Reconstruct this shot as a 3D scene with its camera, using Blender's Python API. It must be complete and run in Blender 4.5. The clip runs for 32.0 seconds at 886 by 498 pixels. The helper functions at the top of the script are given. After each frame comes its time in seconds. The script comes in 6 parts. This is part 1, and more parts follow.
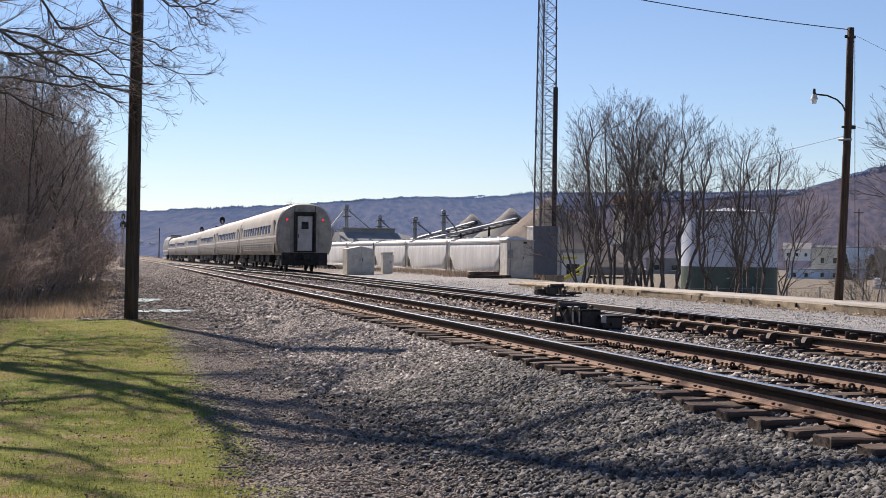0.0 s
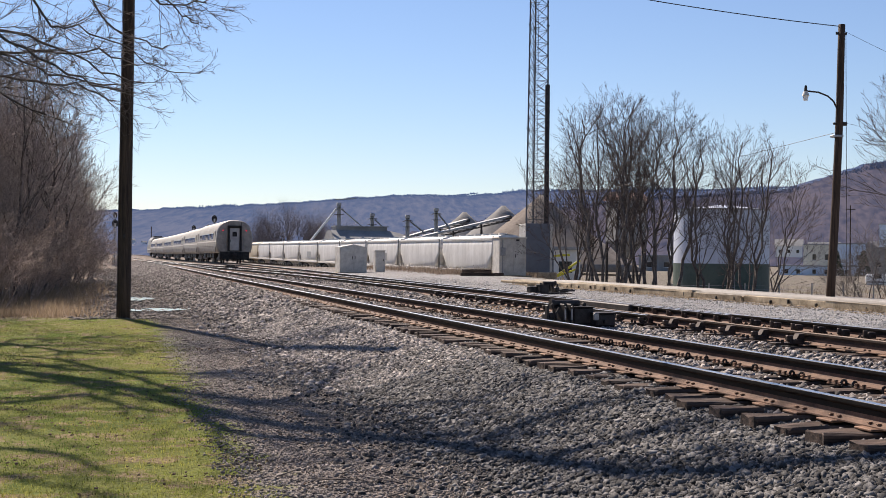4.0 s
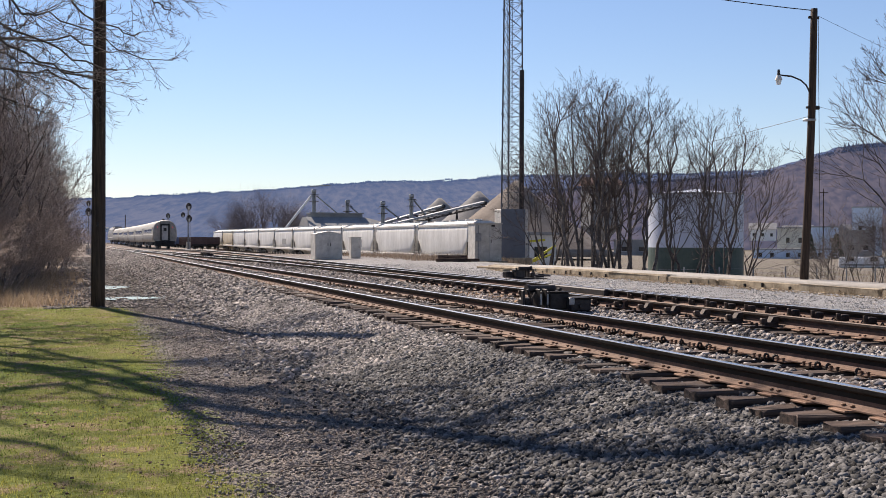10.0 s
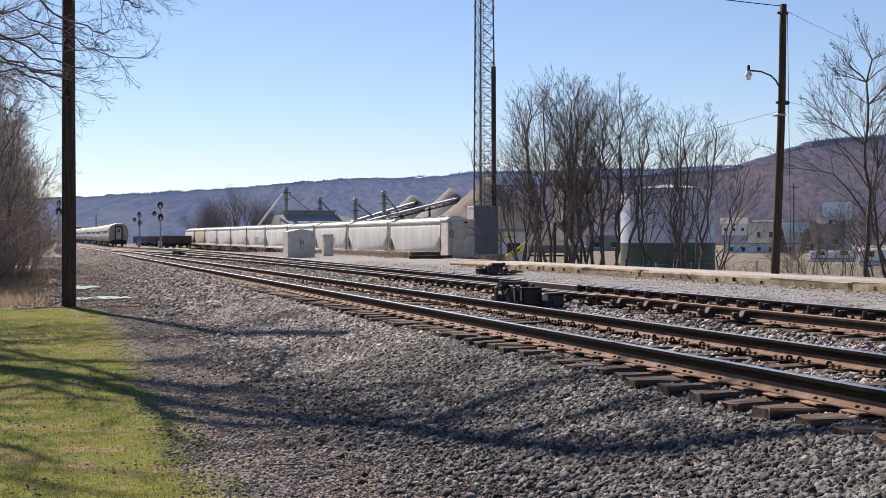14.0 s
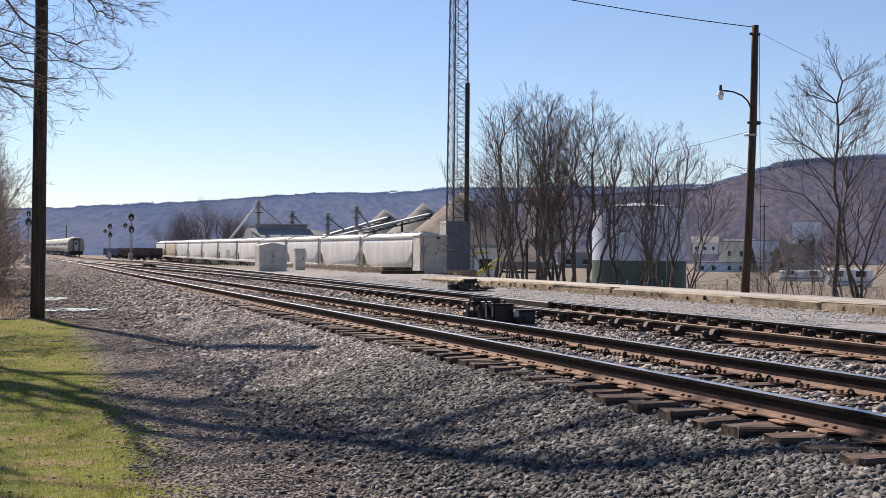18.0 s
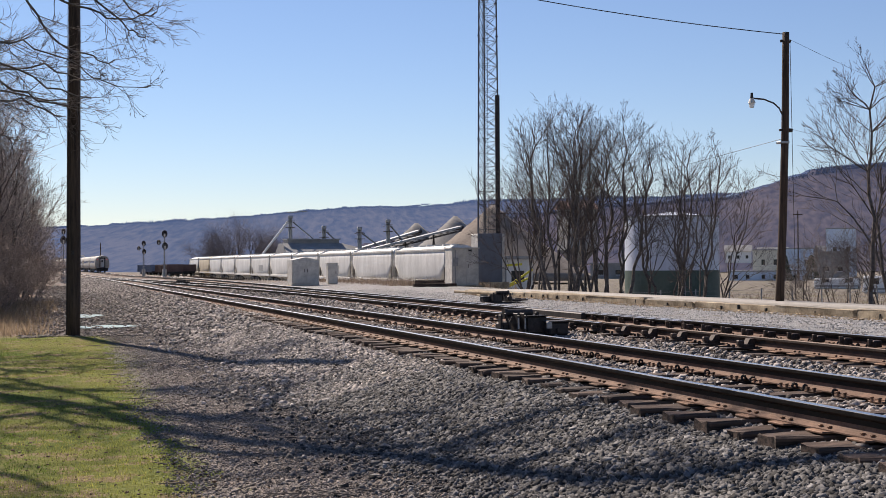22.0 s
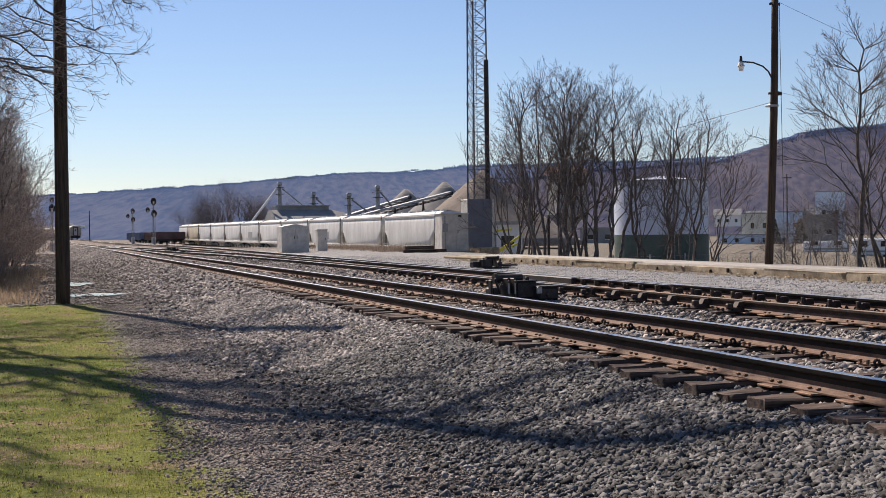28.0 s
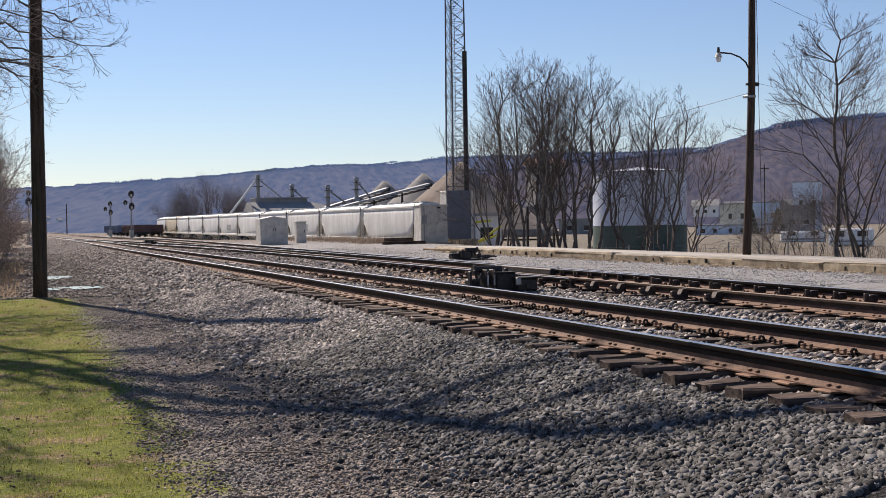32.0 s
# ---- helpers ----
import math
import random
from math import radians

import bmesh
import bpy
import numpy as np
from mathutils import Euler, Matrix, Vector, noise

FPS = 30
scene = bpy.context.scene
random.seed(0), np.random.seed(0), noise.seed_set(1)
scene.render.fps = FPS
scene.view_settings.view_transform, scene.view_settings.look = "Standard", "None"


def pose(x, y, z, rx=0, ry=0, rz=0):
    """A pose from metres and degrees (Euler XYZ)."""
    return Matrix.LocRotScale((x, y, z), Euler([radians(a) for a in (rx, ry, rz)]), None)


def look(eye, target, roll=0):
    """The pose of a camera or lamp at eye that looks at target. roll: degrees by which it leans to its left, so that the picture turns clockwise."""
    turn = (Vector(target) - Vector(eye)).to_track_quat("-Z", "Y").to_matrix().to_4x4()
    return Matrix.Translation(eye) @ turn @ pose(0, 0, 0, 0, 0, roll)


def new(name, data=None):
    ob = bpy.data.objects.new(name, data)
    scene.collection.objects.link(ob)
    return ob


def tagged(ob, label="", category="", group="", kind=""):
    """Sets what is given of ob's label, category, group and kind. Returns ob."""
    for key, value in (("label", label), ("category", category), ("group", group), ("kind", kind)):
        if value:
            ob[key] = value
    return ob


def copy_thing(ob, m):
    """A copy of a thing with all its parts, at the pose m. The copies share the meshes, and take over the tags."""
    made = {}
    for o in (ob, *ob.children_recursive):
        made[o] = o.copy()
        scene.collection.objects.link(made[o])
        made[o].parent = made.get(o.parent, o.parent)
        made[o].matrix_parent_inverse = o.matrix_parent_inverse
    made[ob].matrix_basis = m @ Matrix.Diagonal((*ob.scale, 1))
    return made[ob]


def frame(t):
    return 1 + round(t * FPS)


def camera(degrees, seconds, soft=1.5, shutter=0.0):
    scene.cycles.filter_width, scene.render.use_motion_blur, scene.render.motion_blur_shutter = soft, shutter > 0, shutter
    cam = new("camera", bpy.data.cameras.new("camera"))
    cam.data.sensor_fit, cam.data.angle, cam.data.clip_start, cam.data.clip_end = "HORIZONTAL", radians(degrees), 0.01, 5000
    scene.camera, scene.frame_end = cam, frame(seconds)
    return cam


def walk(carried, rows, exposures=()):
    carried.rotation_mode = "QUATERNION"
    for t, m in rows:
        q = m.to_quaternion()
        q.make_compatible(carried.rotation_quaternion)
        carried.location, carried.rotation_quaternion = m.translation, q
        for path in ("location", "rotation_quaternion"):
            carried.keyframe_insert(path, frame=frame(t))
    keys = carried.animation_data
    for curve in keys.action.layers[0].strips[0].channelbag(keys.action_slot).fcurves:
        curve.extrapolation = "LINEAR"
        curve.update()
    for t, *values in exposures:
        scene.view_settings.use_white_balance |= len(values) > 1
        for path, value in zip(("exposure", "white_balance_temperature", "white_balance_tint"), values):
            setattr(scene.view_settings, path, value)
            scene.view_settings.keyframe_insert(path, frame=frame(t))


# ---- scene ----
# world: y runs along the main track, x to its right, z up; the lane beside the camera is z = 0
cam = camera(39.2, 32.0, soft=0.72)
EYE = 1.6
ROWS = [
    (0.0, 90.347, -0.800, -15.160),
    (0.5, 90.202, -0.954, -15.607),
    (1.0, 90.215, -1.232, -15.408),
    (1.5, 90.295, -1.150, -15.463),
    (2.0, 90.363, -1.226, -15.444),
    (2.5, 90.396, -0.805, -15.390),
    (4.5, 90.228, -0.601, -15.508),
    (5.0, 90.336, -0.570, -15.554),
    (5.5, 90.418, -0.630, -15.849),
    (6.0, 90.506, -0.444, -15.758),
    (6.5, 90.557, -0.500, -16.035),
    (7.0, 90.542, -0.582, -16.341),
    (7.5, 90.602, -0.400, -16.189),
    (8.0, 90.611, -0.148, -16.364),
    (8.5, 90.452, -0.046, -16.553),
    (9.0, 90.096, -0.130, -16.547),
    (9.5, 89.702, -0.097, -16.598),
    (10.0, 89.614, -0.176, -16.628),
    (10.5, 89.609, -0.399, -16.543),
    (11.0, 89.612, -0.293, -16.473),
    (11.5, 89.701, -0.141, -16.686),
    (12.0, 89.766, 0.285, -16.897),
    (12.5, 89.809, 0.381, -17.050),
    (13.0, 89.763, 0.671, -17.110),
    (13.5, 89.635, 0.267, -17.725),
    (14.0, 89.468, 0.241, -17.877),
    (14.5, 89.669, 0.022, -18.102),
    (15.0, 89.742, -0.054, -18.355),
    (15.5, 89.757, -0.197, -18.377),
    (17.5, 90.131, -0.164, -18.786),
    (18.0, 90.183, -0.406, -19.158),
    (18.5, 90.044, -0.552, -19.268),
    (19.0, 90.059, -0.351, -18.515),
    (19.5, 90.134, -0.448, -17.894),
    (20.0, 90.387, 0.136, -17.508),
    (20.5, 90.705, 0.403, -17.646),
    (21.0, 91.389, 0.498, -17.595),
    (21.5, 91.155, 0.312, -17.812),
    (22.0, 90.762, 0.357, -17.687),
    (22.5, 90.457, 0.173, -17.678),
    (23.0, 90.257, 0.214, -17.839),
    (23.5, 90.096, 0.169, -17.912),
    (24.0, 89.891, 0.225, -17.877),
    (24.5, 89.804, 0.279, -17.830),
    (26.5, 89.545, 0.703, -17.826),
    (27.0, 89.519, 0.630, -18.100),
    (27.5, 89.463, 0.801, -18.235),
    (28.0, 89.177, 0.752, -18.156),
    (28.5, 88.693, 0.516, -18.607),
    (29.0, 88.568, 0.489, -18.602),
    (29.5, 88.441, 0.351, -18.492),
    (30.0, 88.459, 0.481, -18.756),
    (30.5, 88.595, 0.578, -18.978),
    (31.0, 88.624, 0.917, -18.932),
    (31.5, 88.683, 0.824, -18.949),
    (32.0, 88.778, 0.980, -19.121),
]
walk(cam, [(t, pose(0, 0, EYE, rx, ry, rz)) for t, rx, ry, rz in ROWS], [(0.0, 0.70, 6900, 15), (8.0, 0.69, 6900, 15), (13.0, 0.72, 6900, 15), (19.0, 0.74, 6900, 15), (20.5, 0.61, 6900, 15), (24.0, 0.57, 6900, 15), (32.0, 0.55, 6900, 15)])

# ---- world and sun ----
SUN_AZ, SUN_EL = radians(-13.4), radians(40)     # azimuth from +y towards +x
world = bpy.data.worlds.new("sky")
scene.world = world
world.use_nodes = True
wn = world.node_tree.nodes
sky = wn.new("ShaderNodeTexSky")
sky.sky_type, sky.sun_disc = "NISHITA", False
sky.sun_elevation, sky.sun_rotation = SUN_EL, SUN_AZ
sky.air_density, sky.dust_density, sky.ozone_density = 1.05, 0.0, 5.2
wn["Background"].inputs["Strength"].default_value = 0.069
tint = wn.new("ShaderNodeMix")
tint.data_type, tint.blend_type = "RGBA", "MULTIPLY"
tint.inputs["Factor"].default_value, tint.inputs["B"].default_value = 1.0, (1.0, 0.97, 1.04, 1)
world.node_tree.links.new(sky.outputs[0], tint.inputs["A"])
world.node_tree.links.new(tint.outputs["Result"], wn["Background"].inputs["Color"])
sun = new("sun", bpy.data.lights.new("sun", "SUN"))
sun.data.energy, sun.data.angle, sun.data.color = 5.0, radians(0.55), (1.0, 0.915, 0.81)
to_sun = Vector((math.sin(SUN_AZ) * math.cos(SUN_EL), math.cos(SUN_AZ) * math.cos(SUN_EL), math.sin(SUN_EL)))
sun.matrix_world = look(to_sun * 100, (0, 0, 0))


# ---- materials ----
def mat(name, c1, c2, scale=3.0, rough=0.85, metal=0.0, bump=0.3, bscale=40.0, depth=0.01, vary=0.0, island=0.0, spec=0.3, stretch=(1, 1, 1), fine=0.35):
    m = bpy.data.materials.new(name)
    m.use_nodes = True
    nt = m.node_tree
    n, l = nt.nodes, nt.links
    b = n["Principled BSDF"]
    tc = n.new("ShaderNodeTexCoord")
    mp = n.new("ShaderNodeMapping")
    mp.inputs["Scale"].default_value = stretch
    l.new(tc.outputs["Object"], mp.inputs["Vector"])
    big = n.new("ShaderNodeTexNoise")
    big.inputs["Scale"].default_value, big.inputs["Detail"].default_value, big.inputs["Roughness"].default_value = scale, 6, 0.65
    l.new(mp.outputs[0], big.inputs["Vector"])
    small = n.new("ShaderNodeTexNoise")
    small.inputs["Scale"].default_value, small.inputs["Detail"].default_value = bscale, 4
    l.new(mp.outputs[0], small.inputs["Vector"])
    add = n.new("ShaderNodeMath")
    add.operation = "MULTIPLY_ADD"
    l.new(small.outputs["Fac"], add.inputs[0])
    add.inputs[1].default_value = fine
    l.new(big.outputs["Fac"], add.inputs[2])
    rg = n.new("ShaderNodeMapRange")
    rg.inputs["From Min"].default_value, rg.inputs["From Max"].default_value = 0.33 + fine * 0.5, 0.67 + fine * 0.5
    l.new(add.outputs[0], rg.inputs["Value"])
    mix = n.new("ShaderNodeMix")
    mix.data_type = "RGBA"
    mix.inputs["A"].default_value, mix.inputs["B"].default_value = (*c1, 1), (*c2, 1)
    l.new(rg.outputs[0], mix.inputs["Factor"])
    out = mix.outputs["Result"]
    for amount, kind in ((vary, "ShaderNodeObjectInfo"), (island, "ShaderNodeNewGeometry")):
        if amount:
            info = n.new(kind)
            r2 = n.new("ShaderNodeMapRange")
            r2.inputs["To Min"].default_value, r2.inputs["To Max"].default_value = 1 - amount, 1 + amount
            l.new(info.outputs["Random" if kind.endswith("Info") else "Random Per Island"], r2.inputs["Value"])
            hv = n.new("ShaderNodeHueSaturation")
            l.new(r2.outputs[0], hv.inputs["Value"])
            l.new(out, hv.inputs["Color"])
            out = hv.outputs["Color"]
    l.new(out, b.inputs["Base Color"])
    b.inputs["Roughness"].default_value, b.inputs["Metallic"].default_value = rough, metal
    b.inputs["Specular IOR Level"].default_value = spec
    if bump:
        bp = n.new("ShaderNodeBump")
        bp.inputs["Strength"].default_value, bp.inputs["Distance"].default_value = bump, depth
        l.new(add.outputs[0], bp.inputs["Height"])
        l.new(bp.outputs[0], b.inputs["Normal"])
    return m


def glow(name, color, strength):
    m = bpy.data.materials.new(name)
    m.use_nodes = True
    b = m.node_tree.nodes["Principled BSDF"]
    b.inputs["Base Color"].default_value = (*color, 1)
    b.inputs["Emission Color"].default_value = (*color, 1)
    b.inputs["Emission Strength"].default_value = strength
    return m


# part of the trees' shade is put into these darker near stones
STONE = mat("ballast_stone_in_tree_shade", (0.022, 0.022, 0.023), (0.165, 0.158, 0.153), 9, 0.85, bump=0.4, bscale=90, island=0.85)
DUSTY = mat("dusty_ballast_stone", (0.078, 0.069, 0.064), (0.375, 0.338, 0.315), 9, 0.9, bump=0.4, bscale=60, island=0.65)
PEBBLE = mat("lane_pebble", (0.065, 0.055, 0.049), (0.31, 0.268, 0.235), 9, 0.9, bump=0.3, bscale=90, island=0.4)
TIE = mat("creosoted_tie", (0.020, 0.015, 0.0135), (0.135, 0.09, 0.068), 2.5, 0.85, bump=0.7, bscale=18, vary=0.35, stretch=(0.6, 6, 6))
RUST = mat("rusty_rail_web", (0.085, 0.051, 0.038), (0.23, 0.14, 0.098), 4, 0.8, 0.15, bump=0.2, bscale=60)
RAILTOP = mat("worn_rail_head", (0.46, 0.45, 0.445), (0.70, 0.69, 0.68), 2, 0.3, 1.0, bump=0.03, bscale=50, stretch=(8, 0.3, 8))
DULLTOP = mat("dull_rail_head", (0.13, 0.085, 0.06), (0.30, 0.225, 0.175), 4, 0.8, 0.0, bump=0.1, bscale=50, stretch=(8, 0.3, 8))
# near-black colour stands in for the head's shade on the rail side
HEADSIDE = mat("shade_painted_rail_side", (0.005, 0.0045, 0.0045), (0.018, 0.014, 0.012), 5, 0.5, 0.0, bump=0.1, bscale=50, spec=0.12)
PLATE = mat("rusty_plate", (0.095, 0.056, 0.038), (0.26, 0.155, 0.102), 8, 0.75, 0.2, bump=0.25, bscale=60, vary=0.3)
IRON = mat("dark_iron", (0.018, 0.016, 0.017), (0.06, 0.052, 0.05), 5, 0.6, 0.3, bump=0.15, bscale=50)
POLEWOOD = mat("weathered_pole", (0.022, 0.016, 0.013), (0.085, 0.06, 0.045), 3, 0.85, bump=0.8, bscale=14, stretch=(6, 6, 0.35), depth=0.02)
POLEBROWN = mat("brown_pole", (0.024, 0.016, 0.012), (0.085, 0.055, 0.04), 3, 0.85, bump=0.8, bscale=14, stretch=(6, 6, 0.35), depth=0.02)
CONC = mat("old_concrete", (0.15, 0.115, 0.075), (0.44, 0.365, 0.26), 2.2, 0.9, bump=0.5, bscale=22, vary=0.12)
CONC_SLAB = mat("platform_gravel", (0.17, 0.16, 0.145), (0.34, 0.32, 0.295), 3, 0.9, bump=0.5, bscale=60)
BARK = mat("grey_bark", (0.06, 0.05, 0.047), (0.17, 0.145, 0.13), 6, 0.9, bump=0.5, bscale=40, vary=0.15)
TWIG = mat("brown_twig", (0.065, 0.050, 0.047), (0.165, 0.13, 0.12), 3, 0.9, bump=0.0, vary=0.2)
# haze of the distance is put into this pale twig colour
FARTWIG = mat("haze_tinted_twig", (0.13, 0.112, 0.116), (0.24, 0.21, 0.21), 1, 0.9, bump=0.0)
BRUSH = mat("dry_brush_stem", (0.12, 0.098, 0.09), (0.44, 0.38, 0.345), 5, 0.9, bump=0.0, vary=0.25)
STRAW = mat("dead_grass", (0.17, 0.122, 0.082), (0.32, 0.25, 0.172), 1.2, 0.9, bump=0.0, island=0.3)
WEED = mat("brown_weed", (0.10, 0.076, 0.06), (0.23, 0.182, 0.145), 1.2, 0.9, bump=0.0, island=0.3)
BLADE = mat("lawn_blade", (0.075, 0.14, 0.015), (0.31, 0.285, 0.07), 0.8, 0.75, bump=0.0, island=0.75)
for m in (BLADE, STRAW, WEED):                            # thin blades let light through
    n, l = m.node_tree.nodes, m.node_tree.links
    tr, mx = n.new("ShaderNodeBsdfTranslucent"), n.new("ShaderNodeMixShader")
    l.new(n["Principled BSDF"].inputs["Base Color"].links[0].from_socket, tr.inputs["Color"])
    mx.inputs[0].default_value = 0.55
    l.new(n["Principled BSDF"].outputs[0], mx.inputs[1])
    l.new(tr.outputs[0], mx.inputs[2])
    l.new(mx.outputs[0], n["Material Output"].inputs["Surface"])
LEAF = mat("dead_leaf", (0.22, 0.15, 0.085), (0.58, 0.45, 0.30), 4, 0.9, bump=0.2, island=0.3)
LEAFDARK = mat("rotted_leaf", (0.06, 0.040, 0.028), (0.19, 0.125, 0.08), 4, 0.9, bump=0.2, island=0.4)
STEEL_CAR = mat("fluted_stainless", (0.29, 0.272, 0.242), (0.42, 0.398, 0.36), 1.2, 0.65, 0.12, bump=0.05, bscale=30, vary=0.05)
# coach end, side doors and engine in darker steel than the coach sides
STEEL_END = mat("darker_stainless_end", (0.19, 0.175, 0.16), (0.35, 0.325, 0.295), 2.0, 0.5, 0.5, bump=0.1, bscale=30)
BLACKRUB = mat("black_underframe", (0.012, 0.012, 0.013), (0.05, 0.047, 0.045), 4, 0.7, 0.2, bump=0.2, bscale=30)
GLASS = mat("dark_window", (0.012, 0.014, 0.018), (0.03, 0.033, 0.04), 1, 0.08, 0.0, bump=0.0, spec=0.6)
DOORWHITE = mat("pale_end_door", (0.33, 0.32, 0.315), (0.47, 0.455, 0.445), 2, 0.5, 0.2, bump=0.1)
STRIPE = mat("pale_stripe", (0.62, 0.58, 0.52), (0.74, 0.70, 0.64), 2, 0.5, bump=0.0)
REDLAMP = glow("red_marker", (1.0, 0.03, 0.06), 0.5)
HOPPER = mat("dusty_white_hopper", (0.60, 0.585, 0.55), (0.82, 0.805, 0.77), 0.7, 0.65, bump=0.15, bscale=9, vary=0.07, stretch=(1, 1, 0.35))
HOPPER_CREAM = mat("cream_hopper", (0.56, 0.46, 0.31), (0.74, 0.64, 0.48), 0.7, 0.65, bump=0.15, bscale=9, stretch=(1, 1, 0.35))
HOPPER_SILL = mat("hopper_sill", (0.62, 0.60, 0.55), (0.80, 0.77, 0.72), 1.5, 0.65, bump=0.15, bscale=12)
GREYPATCH = mat("grey_stencil_and_shade", (0.30, 0.30, 0.29), (0.38, 0.38, 0.37), 2, 0.7, bump=0)
CABPAINT = mat("weathered_silver_paint", (0.42, 0.40, 0.365), (0.64, 0.615, 0.565), 2.5, 0.6, 0.1, bump=0.12, bscale=25)
PANELGREY = mat("grey_panel", (0.12, 0.135, 0.165), (0.17, 0.19, 0.225), 1.2, 0.6, 0.2, bump=0.08, bscale=25)
GALV = mat("galvanised_steel", (0.20, 0.205, 0.215), (0.34, 0.345, 0.355), 3, 0.5, 0.6, bump=0.05)
MASTGREY = mat("dull_mast_steel", (0.07, 0.074, 0.085), (0.15, 0.155, 0.17), 3, 0.6, 0.3, bump=0.05)
TANKWHITE = mat("white_tank_paint", (0.46, 0.50, 0.59), (0.60, 0.64, 0.72), 0.5, 0.5, bump=0.08, bscale=6, stretch=(1, 1, 0.3))
TANKGREEN = mat("green_tank_band", (0.05, 0.075, 0.06), (0.09, 0.12, 0.10), 0.6, 0.55, bump=0.08, bscale=6)
PILE = mat("aggregate_pile", (0.17, 0.165, 0.158), (0.29, 0.28, 0.265), 0.25, 0.95, bump=0.5, bscale=3, depth=0.1)
PILEBROWN = mat("brown_aggregate_pile", (0.15, 0.122, 0.10), (0.25, 0.21, 0.175), 0.25, 0.95, bump=0.5, bscale=3, depth=0.1)
YARDSTONE = mat("yard_gravel", (0.15, 0.149, 0.15), (0.43, 0.425, 0.42), 9, 0.9, bump=0.3, bscale=90, island=0.5)
RUSTSTONE = mat("rust_stained_stone", (0.14, 0.085, 0.05), (0.36, 0.24, 0.15), 9, 0.9, bump=0.4, bscale=60, island=0.5)
BRACE = mat("rusty_brace_iron", (0.022, 0.016, 0.014), (0.095, 0.062, 0.046), 7, 0.65, 0.2, bump=0.2, bscale=50, vary=0.25)
SHEDGREY = mat("grey_sheet_roof", (0.20, 0.20, 0.20), (0.30, 0.30, 0.295), 0.3, 0.8, 0.0, bump=0.2, bscale=4)
CREAM = mat("cream_block", (0.54, 0.50, 0.41), (0.65, 0.61, 0.51), 0.4, 0.85, bump=0.1, bscale=4)
BLUEWALL = mat("pale_blue_sheet", (0.50, 0.60, 0.74), (0.63, 0.72, 0.83), 0.4, 0.6, bump=0.1, bscale=4)
WHITE = mat("white_paint", (0.68, 0.68, 0.67), (0.80, 0.80, 0.79), 1, 0.6, bump=0.05)
YELLOW = mat("yellow_paint", (0.55, 0.50, 0.04), (0.75, 0.68, 0.08), 3, 0.6, bump=0.05)
RUSTROOF = mat("rusty_sheet_roof", (0.17, 0.10, 0.085), (0.30, 0.19, 0.16), 1.5, 0.8, bump=0.1)
REDWAGON = mat("oxide_red_wagon", (0.085, 0.052, 0.05), (0.135, 0.088, 0.083), 0.8, 0.8, bump=0.1)
BLUEWAGON = mat("faded_blue_wagon", (0.10, 0.14, 0.22), (0.16, 0.20, 0.28), 0.8, 0.8, bump=0.1)
RUSSET = mat("russet_brush_stem", (0.14, 0.10, 0.083), (0.50, 0.40, 0.335), 5, 0.9, bump=0.0, vary=0.25)
CONIFER = mat("conifer_needles", (0.02, 0.035, 0.02), (0.05, 0.07, 0.04), 1, 0.9, bump=0, island=0.3)


# ---- mesh helpers ----
def finish(name, bm, material, parent=None, label="", smooth=False):
    me = bpy.data.meshes.new(name)
    bm.to_mesh(me)
    bm.free()
    for m in material if isinstance(material, (list, tuple)) else [material]:
        me.materials.append(m)
    if smooth:
        me.shade_smooth()
    ob = new(name, me)
    ob.parent = parent
    if label:
        ob["label"] = label
    return ob


def part(name, bm, material, parent, label="", smooth=False):
    return finish(name, bm, material, parent, label, smooth)


def raw(name, verts, faces, material, parent=None, label="", smooth=False):
    """One mesh object from arrays; faces all have the same number of corners."""
    verts, faces = np.asarray(verts, dtype=np.float32), np.asarray(faces, dtype=np.int32)
    me = bpy.data.meshes.new(name)
    k = faces.shape[1]
    me.vertices.add(len(verts))
    me.vertices.foreach_set("co", verts.ravel())
    me.loops.add(faces.size)
    me.loops.foreach_set("vertex_index", faces.ravel())
    me.polygons.add(len(faces))
    me.polygons.foreach_set("loop_start", np.arange(0, faces.size, k, dtype=np.int32))
    me.polygons.foreach_set("loop_total", np.full(len(faces), k, dtype=np.int32))
    me.update(calc_edges=True)
    me.validate()
    me.materials.append(material)
    if smooth:
        me.shade_smooth()
    ob = new(name, me)
    ob.parent = parent
    if label:
        ob["label"] = label
    return ob


def linked(name, me, parent, m):
    """Another object on the mesh me, as a part."""
    ob = new(name, me)
    ob.parent = parent
    ob.matrix_basis = m
    return ob


def bx(bm, x0, x1, y0, y1, z0, z1, bevel=0.0, m=None):
    r = bmesh.ops.create_cube(bm, size=1.0)
    vs = r["verts"]
    for v in vs:
        v.co = ((x0 + x1) / 2 + v.co.x * (x1 - x0), (y0 + y1) / 2 + v.co.y * (y1 - y0), (z0 + z1) / 2 + v.co.z * (z1 - z0))
    if bevel:
        es = list({e for v in vs for e in v.link_edges})
        vs = list({v for v in bmesh.ops.bevel(bm, geom=es, offset=bevel, segments=1, affect="EDGES", profile=0.5)["verts"]} | {v for v in vs if v.is_valid})
    if m is not None:
        bmesh.ops.transform(bm, matrix=m, verts=[v for v in vs if v.is_valid])
    return bm


def box(x0, x1, y0, y1, z0, z1, bevel=0.0, m=None):
    return bx(bmesh.new(), x0, x1, y0, y1, z0, z1, bevel, m)


